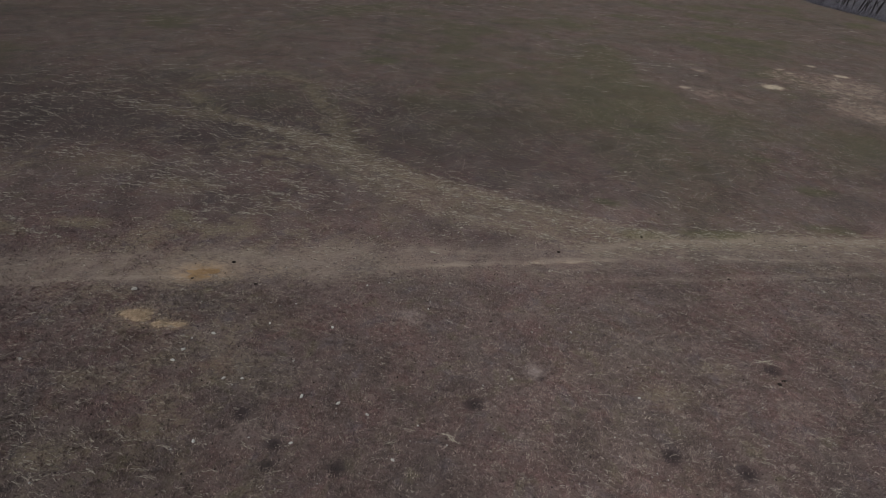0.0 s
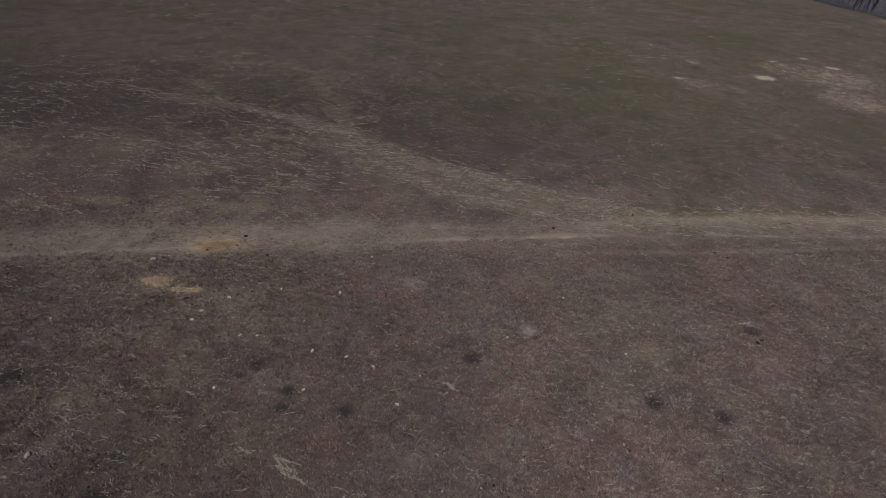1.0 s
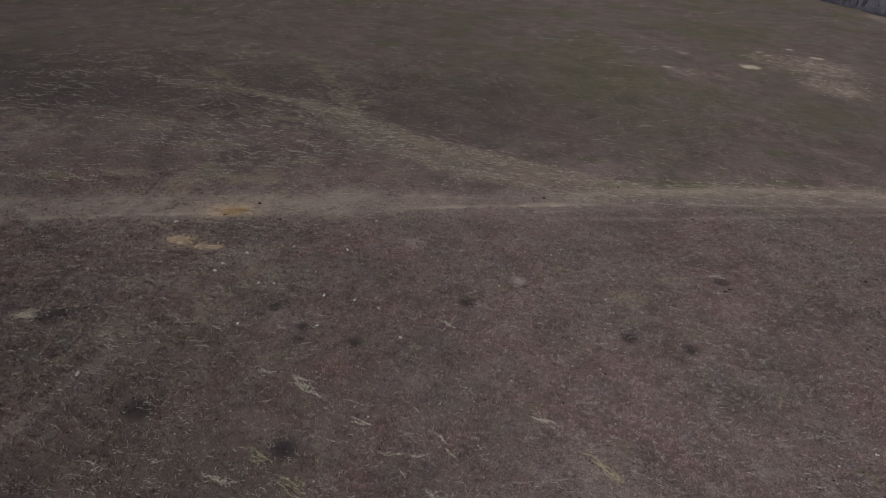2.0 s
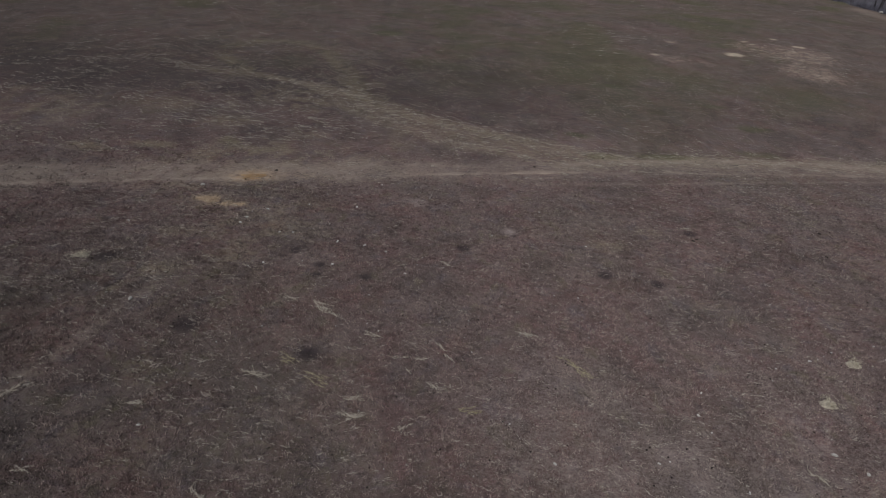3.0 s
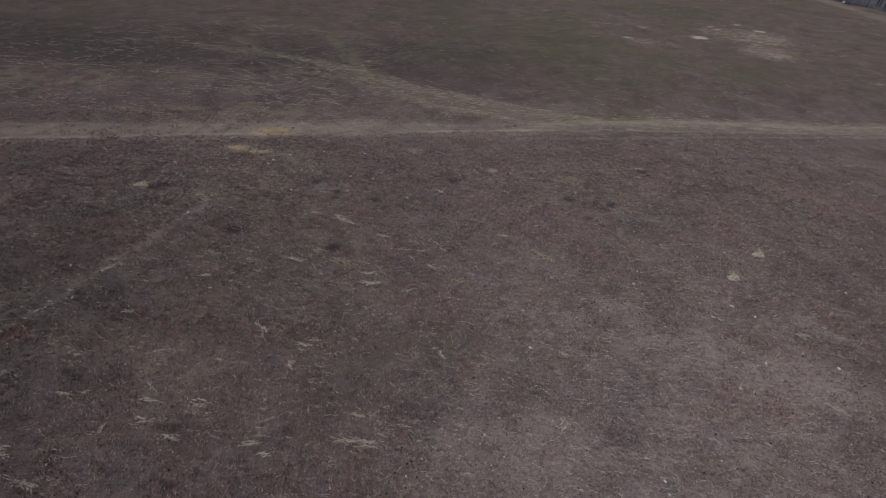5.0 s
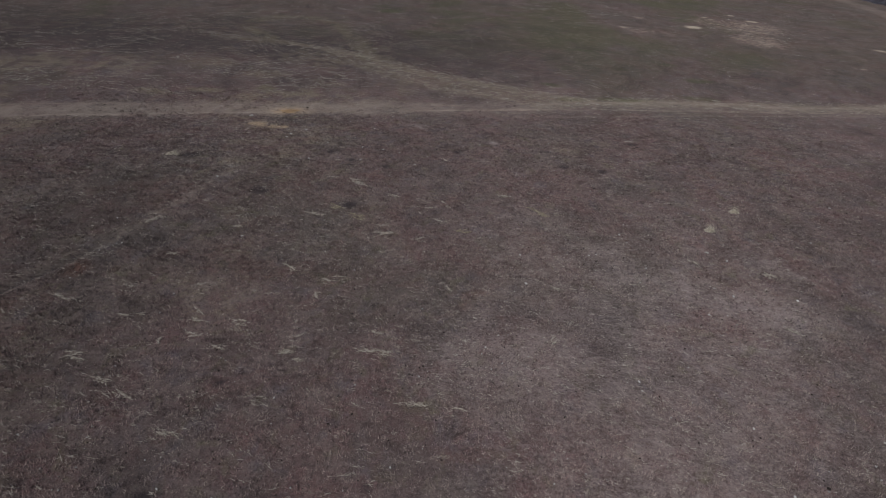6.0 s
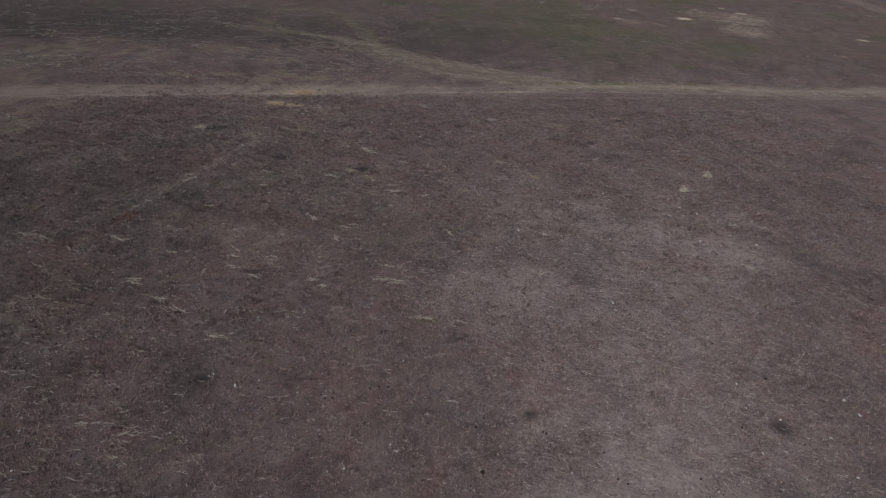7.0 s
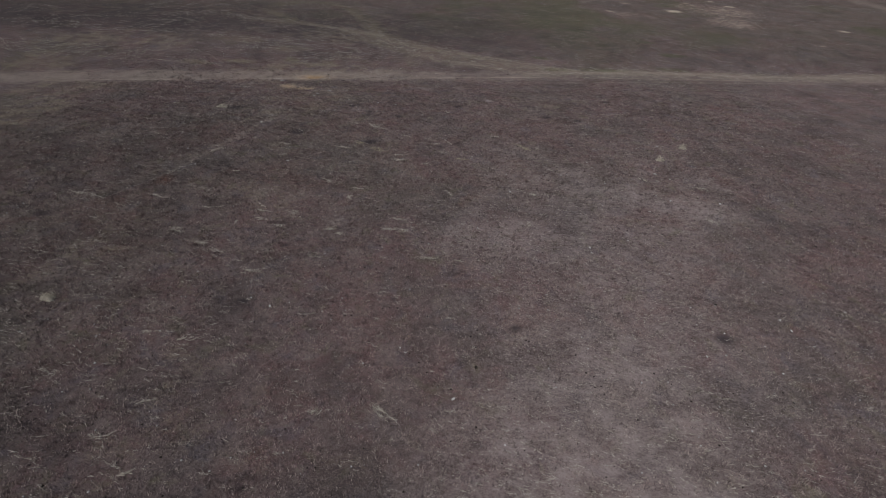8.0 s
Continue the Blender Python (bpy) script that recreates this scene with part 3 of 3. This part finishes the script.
def build_far_straw():
    """Coarser dead growth beyond the track, thick along the old wheel marks."""
    chunks = []
    x, y = rng.uniform(-115, 130, 42000), rng.uniform(44, 185, 42000)
    wob = 1.6 * (fbm(x, y, 5, 31, 3) - 0.5)
    b = np.minimum(from_line(x, y, BRANCH), 0.4 + from_line(x, y, BRANCH_LOW)) + wob
    lane = np.maximum(smooth(3.2, 0.5, b), 0.8 * smooth(4.5, 0.5, np.abs(from_line(x, y, ROAD_HIGH) + wob)))
    m = masks(x, y)
    thick = 0.8 * lane * (0.35 + 0.65 * smooth(-55, -22, x)) + 0.75 * smooth(0.47, 0.66, fbm(x * 0.5, y, 8, 92, 4)) * smooth(5, -18, x) * smooth(105, 65, y) + 0.07 * smooth(0.55, 0.72, fbm(x * 0.5, y, 14, 93, 4)) + 0.22 * m["sand"] + 0.008
    for px, py, k in zip(x, y, thick):
        if rng.random() < k:
            size = 0.2 + 0.6 * rng.random() ** 2
            grow = 1.0 + max(0.0, (py - 70) / 150)
            chunks.append(straw_patch(px, py, size * 1.5, size * 0.24, -6 + rng.normal(0, 14), int(5 + 13 * size), 0.30 * grow, 0.060 * grow, 0.14, 0.30, 0.08))
    v, f = blades(*join(chunks))
    tagged(new("coarse_straw", mesh_of("coarse_straw", v, f, COARSE)), "coarse bleached stalks lying beyond the dirt track", "straw", kind="stuff")


COARSE = make_blades("coarse_stalks", (0.36, 0.31, 0.24), (0.82, 0.76, 0.63), 0.05)
build_far_straw()

# larger drifts of straw: x, y, half length, half width, turn
DRIFTS = [(-3.8, 13.0, 0.7, 0.22, -12), (-7.6, 15.3, 1.5, 0.25, -28), (1.3, 23.2, 0.6, 0.2, -35), (-30.4, 21.0, 1.3, 0.4, 25), (-9.2, 10.0, 0.9, 0.4, -20), (-6.9, 8.4, 1.1, 0.5, -15),
          (-3.6, 5.4, 1.2, 0.3, 5), (3.2, 6.4, 0.7, 0.5, 30), (26.0, 32.4, 0.9, 0.25, -8), (7.8, 14.1, 0.9, 0.25, -15), (10.6, 11.2, 1.0, 0.15, -35), (-10.8, 8.3, 1.2, 0.2, -18),
          (-8.6, 16.2, 0.9, 0.3, -20), (-22.6, -12.0, 0.8, 0.4, 0), (-7.8, -11.4, 0.5, 0.18, -5), (9.9, -8.5, 0.35, 0.2, 60),
          (-11.3, -0.7, 0.9, 0.2, -50), (-8.4, -4.1, 0.5, 0.3, -20), (-21.4, 0.2, 0.6, 0.15, 8), (-16.5, -7.8, 0.5, 0.2, -10), (-14.9, -36.7, 0.4, 0.2, 15), (-1.2, -32.0, 1.2, 0.25, -32), (3.0, -15.0, 0.4, 0.15, -10),
          (29.8, 1.6, 1.0, 0.25, -35), (23.9, 3.0, 0.8, 0.25, -35), (11.4, 10.3, 0.9, 0.25, -38), (11.0, -2.1, 0.5, 0.2, -30), (-18.0, 5.3, 0.8, 0.12, 5), (-25.5, 5.9, 1.1, 0.2, 40), (-12.9, -7.7, 0.4, 0.12, -25), (-16.0, -26.1, 0.5, 0.15, 5)]
DRIFTS += [(-10.9, 16.7, 0.7, 0.2, -8), (-1.6, 10.8, 0.7, 0.1, 0), (0, 10.9, 0.6, 0.15, 0), (1.1, 8.3, 0.9, 0.25, -13), (1.3, 12.3, 0.9, 0.12, -41), (-0.9, 9.6, 0.4, 0.1, -45), (-1, 4.7, 0.8, 0.15, 7),
           (-4.2, 6.9, 1.2, 0.2, 0), (1.9, 11.1, 0.6, 0.1, -45), (-17.6, -3.7, 0.6, 0.12, 18), (-7.7, -2.2, 0.8, 0.5, -7), (-21.1, -7.6, 1.3, 0.04, 9), (-16.5, -6.8, 0.6, 0.2, -39), (-13.2, -8, 0.7, 0.3, -8)]
DRIFTS += [(-16, -9.2, 0.7, 0.3, -8), (-18.1, -10.2, 0.4, 0.2, 76), (-13.7, -10.5, 0.7, 0.2, -8), (-9.3, -10.7, 0.8, 0.3, 0), (-3.7, -10.2, 0.7, 0.2, -8), (-2.7, -10.4, 1.0, 0.3, -6), (-3, -8.2, 0.5, 0.2, -11),
           (2, -2.6, 0.6, 0.1, -51), (28.3, -5.9, 0.8, 0.2, -30), (-19.8, -14, 1.2, 0.15, -24), (-17.8, -15.2, 0.9, 0.15, -21), (-14.3, -17.9, 1.2, 0.4, -5), (-16.5, -31.7, 0.8, 0.2, 7), (-17.5, -34.4, 0.7, 0.25, 0)]
DRIFTS += [(-6, -32.1, 0.7, 0.15, 8), (-18.8, -25.7, 0.5, 0.15, 0), (-34.3, -6.4, 2.0, 0.25, -10), (-26.5, -6.2, 1.6, 0.2, -16), (0, -14.9, 1.3, 0.3, -8), (-2.4, -10.2, 1.1, 0.15, -5)]


def wisp(cx, cy, half, turn, bend, count):
    """A thin bent strand of straw, thickest in its middle."""
    u = np.clip(rng.normal(0, 0.5, count), -1.2, 1.2)
    v = bend * (u * u - 0.4) + rng.normal(0, 0.05, count)
    c, sn = math.cos(radians(turn)), math.sin(radians(turn))
    base = np.stack([cx + half * (u * c - v * sn), cy + half * (u * sn + v * c), 0.04 + 0.12 * rng.random(count)], 1)
    head = radians(turn) + np.arctan(2 * bend * u) + rng.normal(0, 0.28, count) + math.pi * rng.integers(0, 2, count)
    return base, head, rng.uniform(0.0, 0.2, count), rng.uniform(0.10, 0.28, count), rng.uniform(0.016, 0.038, count)


for k, (cx, cy, rx, ry, turn) in enumerate(DRIFTS):
    c, sn = math.cos(radians(turn)), math.sin(radians(turn))
    strands = []
    for _ in range(2 + int(2.5 * rx + 7 * ry)):
        u, w = rng.uniform(-0.7, 0.7) * rx, rng.normal(0, 0.5) * ry
        half = rng.uniform(0.3, 0.75) * rx
        strands.append(wisp(cx + u * c - w * sn, cy + u * sn + w * c, half, turn + rng.normal(0, 13), rng.normal(0, 0.22), int((12 + 38 * half) * (0.85 if k < 31 else 0.55))))
    v, f = blades(*join(strands))
    v = v - np.array([cx, cy, 0])
    yellow = k in (4, 5, 7, 10, 25)
    drift = new("straw_drift", mesh_of("straw_drift", v, f, YELLOWED if yellow else OLD_HAY))
    drift.location = (cx, cy, 0)
    tagged(drift, "yellowed drift of flattened straw on the dry pasture" if yellow else "pale drift of flattened straw on the dry pasture", "straw", "straw drifts", kind="stuff")


# ---------------------------------------------------------------- hay
def hay_pile(cx, cy, lobes, top, count, length, material, label):
    """A trodden heap: low lumpy mounds covered with loose stalks."""
    pile = new("hay_pile")
    pile.location = (cx, cy, float(ground_z(cx, cy)))
    gz = pile.location.z
    for lx, ly, rx, ry in lobes:
        bm = bmesh.new()
        rings, sides = 9, 28
        grid = []
        for r in range(rings + 1):
            row = []
            for k in range(sides):
                a = 2 * math.pi * k / sides
                q = r / rings * (1 + 0.25 * (noise.noise((math.cos(a) * 1.7 + lx, math.sin(a) * 1.7 + ly, 3.1)) if r else 0))
                x, y = lx + rx * q * math.cos(a), ly + ry * q * math.sin(a)
                up = top * (1 - (r / rings) ** 1.5) * (0.7 + 0.7 * noise.noise((x * 2.3, y * 2.3, 1.0)) + 0.45 * noise.noise((x * 6.1, y * 6.1, 4.0)))
                row.append(bm.verts.new((x, y, float(ground_z(cx + x, cy + y)) - gz + up - 0.02)))
            grid.append(row)
        for r in range(rings):
            for k in range(sides):
                q = (grid[r][k], grid[r + 1][k], grid[r + 1][(k + 1) % sides], grid[r][(k + 1) % sides])
                bm.faces.new(q)
        bmesh.ops.remove_doubles(bm, verts=bm.verts, dist=1e-4)
        bmesh.ops.recalc_face_normals(bm, faces=bm.faces)
        part("mound", bm, {HAY: PACKED, MATTED: PACKED_OLD}.get(material, material), pile)
    chunks = [straw_patch(cx + lx, cy + ly, rx * 0.95, ry * 0.95, rng.uniform(0, 180), int(count * rx * ry), length, 0.024, 0.5, 1.6, top) for lx, ly, rx, ry in lobes]
    v, f = blades(*join(chunks))
    loose = new("loose_hay", mesh_of("loose_hay", v - np.array([cx, cy, gz]), f, material))
    loose.parent = pile
    loose["kind"] = "stuff"
    return tagged(pile, label, "hay", "heaps of fodder")


hay_pile(-24.3, 33.5, [(-0.4, 0.35, 1.5, 0.75), (0.3, -0.1, 0.9, 0.6), (2.2, -0.75, 0.9, 0.45), (3.6, -0.7, 0.7, 0.35)], 0.26, 420, 0.30, HAY, "trodden heap of yellow hay on brown grass")
hay_pile(-22.2, 40.4, [(0.1, 0.0, 1.9, 1.0), (0.9, 0.4, 1.2, 0.7), (-0.3, -0.5, 1.0, 0.6)], 0.05, 260, 0.16, CHAFF, "thin orange scatter of chaff on the dirt track")


for x, y, rx, ry in ((31.8, 12.9, 0.60, 0.40), (27.7, 8.8, 0.62, 0.40), (-28.1, -22.3, 0.6, 0.4), (-30.6, 21.2, 0.8, 0.35)):
    lump = hay_pile(x, y, [(0, 0, rx, ry), (0.35 * rx, -0.5 * ry, 0.6 * rx, 0.5 * ry)], 0.42, 620, 0.26, MATTED, "bleached lump of matted straw on the pasture")
    lump.name = "straw_lump"
    tagged(lump, category="straw", group="matted straw lumps")


# ---------------------------------------------------------------- stones
def stone_mesh(seed):
    bm = bmesh.new()
    bmesh.ops.create_icosphere(bm, subdivisions=2, radius=0.5)
    for v in bm.verts:
        d = v.co.normalized()
        k = 1 + 0.6 * noise.noise(d * 1.6 + Vector((seed * 3.7, 0, 0))) + 0.15 * noise.noise(d * 3.1 + Vector((0, seed * 2.9, 0)))
        v.co = Vector((d.x * 0.55 * k, d.y * 0.36 * k, max(d.z * 0.22 * k, -0.12)))
    me = bpy.data.meshes.new("stone")
    bm.to_mesh(me)
    bm.free()
    me.materials.append(STONE)
    return me


STONE_MESHES = [stone_mesh(k) for k in range(6)]
STONES = [(-26.5, 37.2, 0.5), (-17.5, 31.9, 0.34), (-9, 25.8, 0.3), (-6.4, 25.4, 0.3), (-2.2, 21.2, 0.26), (-8.5, 33.6, 0.3), (5.7, 28.9, 0.26), (11.1, 35, 0.22), (-4.3, 24.6, 0.24), (-14.7, 21.6, 0.26),
          (-8.7, 21.9, 0.24), (-29.9, 27.8, 0.28), (-19, 29.8, 0.34), (-19.2, 28.6, 0.3), (-14.9, 27.1, 0.24), (-13.6, 27.2, 0.22), (-13.6, 33.6, 0.24), (-10.5, 29.3, 0.22), (-6.7, 40.2, 0.24),
          (7.8, 34.7, 0.2), (14.8, 27.8, 0.2), (-23.3, 15.5, 0.36), (8.4, 2.8, 0.24), (14.7, 3.3, 0.2)]
STONES += [(8.5, -1.4, 0.28), (19.4, 1.7, 0.18), (19.3, 9.2, 0.18), (18.4, 7.2, 0.2), (25.9, 4.7, 0.36), (27.2, 3.4, 0.26), (28.6, 13, 0.16), (25.6, -1.9, 0.2), (24.4, -0.9, 0.16), (36.9, 7.3, 0.22), (17.4, 16.3, 0.16),
           (18.4, 11.9, 0.16), (28.9, 19.8, 0.2), (30.8, -2.1, 0.26), (22.6, -4.5, 0.22), (-16.7, 3.7, 0.24), (-26.5, 1.6, 0.22), (-29, 5.7, 0.2), (43.1, 15, 0.24), (145, 190, 1.6)]
STONES += [(15, -12, 0.18), (15, -12.8, 0.16), (21.2, -15.4, 0.2), (29.1, -15.9, 0.18), (21.4, -20, 0.18), (28.1, -20.9, 0.26), (28.4, -22.1, 0.2), (23, -22.8, 0.16), (20.7, -25.4, 0.16), (25.5, -24, 0.16),
           (12.3, -22.1, 0.12), (34, -19.5, 0.18), (29.3, -23.7, 0.16), (17.1, -28, 0.14), (25.5, -26.7, 0.16), (2.7, -30.4, 0.24), (17.5, -33, 0.14), (-11.3, -22.2, 0.24), (-13, -21.3, 0.15)]
for k, (x, y, size) in enumerate(STONES):
    ob = new("stone", STONE_MESHES[k % 6])
    ob.matrix_world = pose(x, y, float(ground_z(x, y)) + 0.02 + 0.18 * size, rng.uniform(-8, 8), rng.uniform(-8, 8), rng.uniform(0, 360)) @ Matrix.Scale(size, 4)
    tagged(ob, "pale boulder at the plateau's edge" if size > 1 else "pale weathered stone lying in the dead grass", "stone", "stones on the pasture")


def build_pebbles():
    px, py = rng.uniform(-42, 42, 2600), rng.uniform(-46, 60, 2600)
    bm = bmesh.new()
    bmesh.ops.create_icosphere(bm, subdivisions=1, radius=0.5)
    bv = np.array([v.co for v in bm.verts]) * (1, 0.8, 0.6)
    bm.verts.index_update()
    bf = np.array([[v.index for v in f.verts] for f in bm.faces])
    bm.free()
    size = 0.05 + 0.13 * rng.random(2600) ** 4
    spin = rng.uniform(0, 6.283, 2600)
    c, s = np.cos(spin)[:, None], np.sin(spin)[:, None]
    jag = 1 + rng.uniform(-0.2, 0.2, (2600, len(bv)))
    vx, vy, vz = (bv[None, :, k] * jag * size[:, None] for k in range(3))
    v = np.stack([px[:, None] + vx * c - vy * s, py[:, None] + vx * s + vy * c, ground_z(px, py)[:, None] + vz + 0.06], 2).reshape(-1, 3)
    f = (np.arange(2600)[:, None, None] * len(bv) + bf[None]).reshape(-1, 3)
    tagged(new("pebbles", mesh_of("pebbles", v, f, PEBBLE)), "small pale pebbles scattered over the earth", "pebbles", kind="stuff")


build_pebbles()


def build_crumbs():
    """Dark crumbs of earth and dung trodden over the pasture."""
    count = 9000
    x, y = rng.uniform(-45, 45, count), rng.uniform(-42, 62, count)
    keep = rng.random(count) < 0.25 + smooth(0.42, 0.66, fbm(x, y, 7, 95, 4))
    x, y = x[keep], y[keep]
    count = len(x)
    bm = bmesh.new()
    bmesh.ops.create_icosphere(bm, subdivisions=1, radius=0.5)
    bm.verts.index_update()
    bv = np.array([v.co * (1 + 0.3 * noise.noise(v.co * 4)) for v in bm.verts]) * (1, 0.75, 0.55)
    bf = np.array([[v.index for v in f.verts] for f in bm.faces])
    bm.free()
    size, turn = 0.05 + 0.13 * rng.random(count) ** 3, rng.uniform(0, 6.283, count)
    c, sn = np.cos(turn)[:, None], np.sin(turn)[:, None]
    v = np.stack([bv[:, 0] * c - bv[:, 1] * sn, bv[:, 0] * sn + bv[:, 1] * c, np.repeat(bv[None, :, 2], count, 0)], 2) * size[:, None, None]
    v += np.stack([x, y, ground_z(x, y) + 0.02], 1)[:, None, :]
    f = (np.arange(count)[:, None, None] * len(bv) + bf[None]).reshape(-1, 3)
    tagged(new("dark_crumbs", mesh_of("dark_crumbs", v.reshape(-1, 3), f, DUNG)), "dark crumbs of earth and dung in dead grass", "earth", kind="stuff")


build_crumbs()


# ---------------------------------------------------------------- dung
def dung_mesh(seed):
    bm = bmesh.new()
    bmesh.ops.create_uvsphere(bm, u_segments=12, v_segments=8, radius=0.5)
    for v in bm.verts:
        k = 1 + 0.3 * noise.noise(v.co * 4 + Vector((seed * 5.1, 0, 0)))
        v.co = Vector((v.co.x * k, v.co.y * k, max(v.co.z * 0.32 * k, -0.04)))
    me = bpy.data.meshes.new("dung_pat")
    bm.to_mesh(me)
    bm.free()
    me.materials.append(DUNG)
    return me


DUNG_MESHES = [dung_mesh(k) for k in range(3)]
PATS = [(4.2, -27.5, 0.3), (7.9, -24.6, 0.16), (8.1, -24.7, 0.16), (4.4, -23.8, 0.13), (25, -29.2, 0.16), (24.7, -28.4, 0.16), (23.7, -19.3, 0.22), (17.3, -16.7, 0.16), (37, -9.6, 0.3), (12, 48.2, 0.35),
        (26.6, 30.5, 0.3), (26, 30.1, 0.35), (28.4, 44.9, 0.35), (21.7, 52.3, 0.3), (-22.5, 39.5, 0.3), (-16.6, 39.2, 0.35), (-19.8, 42.5, 0.4), (25, 57.3, 0.3), (40.1, 52.8, 0.3), (40.2, 33, 0.35), (38.3, 28.2, 0.3), (4.3, -4.7, 0.22)]
for k, (x, y, size) in enumerate(PATS):
    ob = new("dung_pat", DUNG_MESHES[k % 3])
    ob.matrix_world = pose(x, y, float(ground_z(x, y)) + 0.02 * size, 0, 0, rng.uniform(0, 360)) @ Matrix.Scale(size, 4)
    tagged(ob, "dark dried dung pat on the brown grass", "dung", "dung pats")


# ---------------------------------------------------------------- wood below the plateau
def limb(bm, a, b, r0, r1, sides):
    d = (b - a).normalized()
    u = d.orthogonal().normalized()
    w = d.cross(u)
    low = [bm.verts.new(a + (u * math.cos(6.2832 * k / sides) + w * math.sin(6.2832 * k / sides)) * r0) for k in range(sides)]
    high = [bm.verts.new(b + (u * math.cos(6.2832 * k / sides) + w * math.sin(6.2832 * k / sides)) * r1) for k in range(sides)]
    for k in range(sides):
        bm.faces.new((low[k], low[(k + 1) % sides], high[(k + 1) % sides], high[k]))


def bare_tree(seed, tall):
    """A leafless tree: a bent tapered trunk, forking limbs and a haze of twigs."""
    r = random.Random(seed)
    tree = new("bare_tree")
    trunk, boughs, twigs = bmesh.new(), bmesh.new(), bmesh.new()

    def grow(bm, a, d, length, radius, depth):
        steps = 3 if depth == 0 else 2
        for s in range(steps):
            d = (d + Vector((r.uniform(-0.26, 0.26), r.uniform(-0.26, 0.26), 0.07))).normalized()
            b = a + d * (length / steps)
            thin = radius * (0.80 if depth == 0 else 0.72)
            limb(bm, a, b, radius, thin, 7 if depth == 0 else (5 if depth == 1 else 3))
            a, radius = b, thin
            if depth < 4 and (depth or s):
                for _ in range(2 if depth < 3 else 1):
                    turn = r.uniform(0, 6.283)
                    side = (d.orthogonal().normalized() * math.cos(turn) + d.cross(d.orthogonal().normalized()) * math.sin(turn))
                    grow((boughs, twigs, twigs, twigs)[min(depth, 3)], a, (d * 0.75 + side * r.uniform(0.5, 0.9)).normalized(), length * r.uniform(0.48, 0.72), radius * 0.6, depth + 1)

    grow(trunk, Vector((0, 0, -0.3)), Vector((r.uniform(-0.12, 0.12), r.uniform(-0.12, 0.12), 1)), tall * 0.52, tall * 0.024, 0)
    part("trunk", trunk, BARK, tree)
    tagged(part("boughs", boughs, BARK, tree), kind="stuff")
    tagged(part("twigs", twigs, TWIG, tree, "fine grey leafless twigs"), kind="stuff")
    return tagged(tree, "tall leafless grey tree in the wood below the pasture", "tree", "bare trees")


TREES = [bare_tree(k, 13) for k in range(4)]
placed = 0
spots = []
pick = random.Random(5)
while placed < 64:
    y = pick.uniform(172, 320)
    far = 1.5 + 55 * pick.random() ** 1.8
    x = rim_x(y) + far
    if all((x - a) ** 2 + (y - b) ** 2 > 5 for a, b in spots):
        spots.append((x, y))
        m = pose(x, y, float(height(np.array([x]), np.array([y]))[0]), pick.uniform(-7, 7), pick.uniform(-13, 3), pick.uniform(0, 360))
        if placed < 4:
            TREES[placed].matrix_world = m
        else:
            copy_thing(TREES[placed % 4], m @ Matrix.Scale(pick.uniform(0.5, 1.35), 4))
        placed += 1


def build_brush():
    """Leafless scrub between the trees."""
    count = 50000
    y = rng.uniform(140, 400, count)
    x = rim_x(y) + 1.0 + 90 * rng.random(count) ** 1.8
    keep = rng.random(count) < smooth(0.34, 0.62, fbm(x, y, 7, 95, 3))
    x, y = x[keep], y[keep]
    x, y = np.repeat(x, 3) + rng.normal(0, 0.3, len(x) * 3), np.repeat(y, 3) + rng.normal(0, 0.3, len(y) * 3)
    count = len(x)
    base = np.stack([x, y, height(x, y) - 0.1], 1)
    v, f = spikes(base, rng.uniform(0, 6.283, count), rng.uniform(0.1, 1.5, count), 0.5 + 3.2 * rng.random(count) ** 2, rng.uniform(0.05, 0.12, count))
    tagged(new("brush", mesh_of("brush", v, f, SCRUB)), "tall leafless grey brush among the bare trees", "brush", kind="stuff")


SCRUB = make_blades("grey_scrub", (0.07, 0.063, 0.070), (0.44, 0.425, 0.49), 0.0)
build_brush()
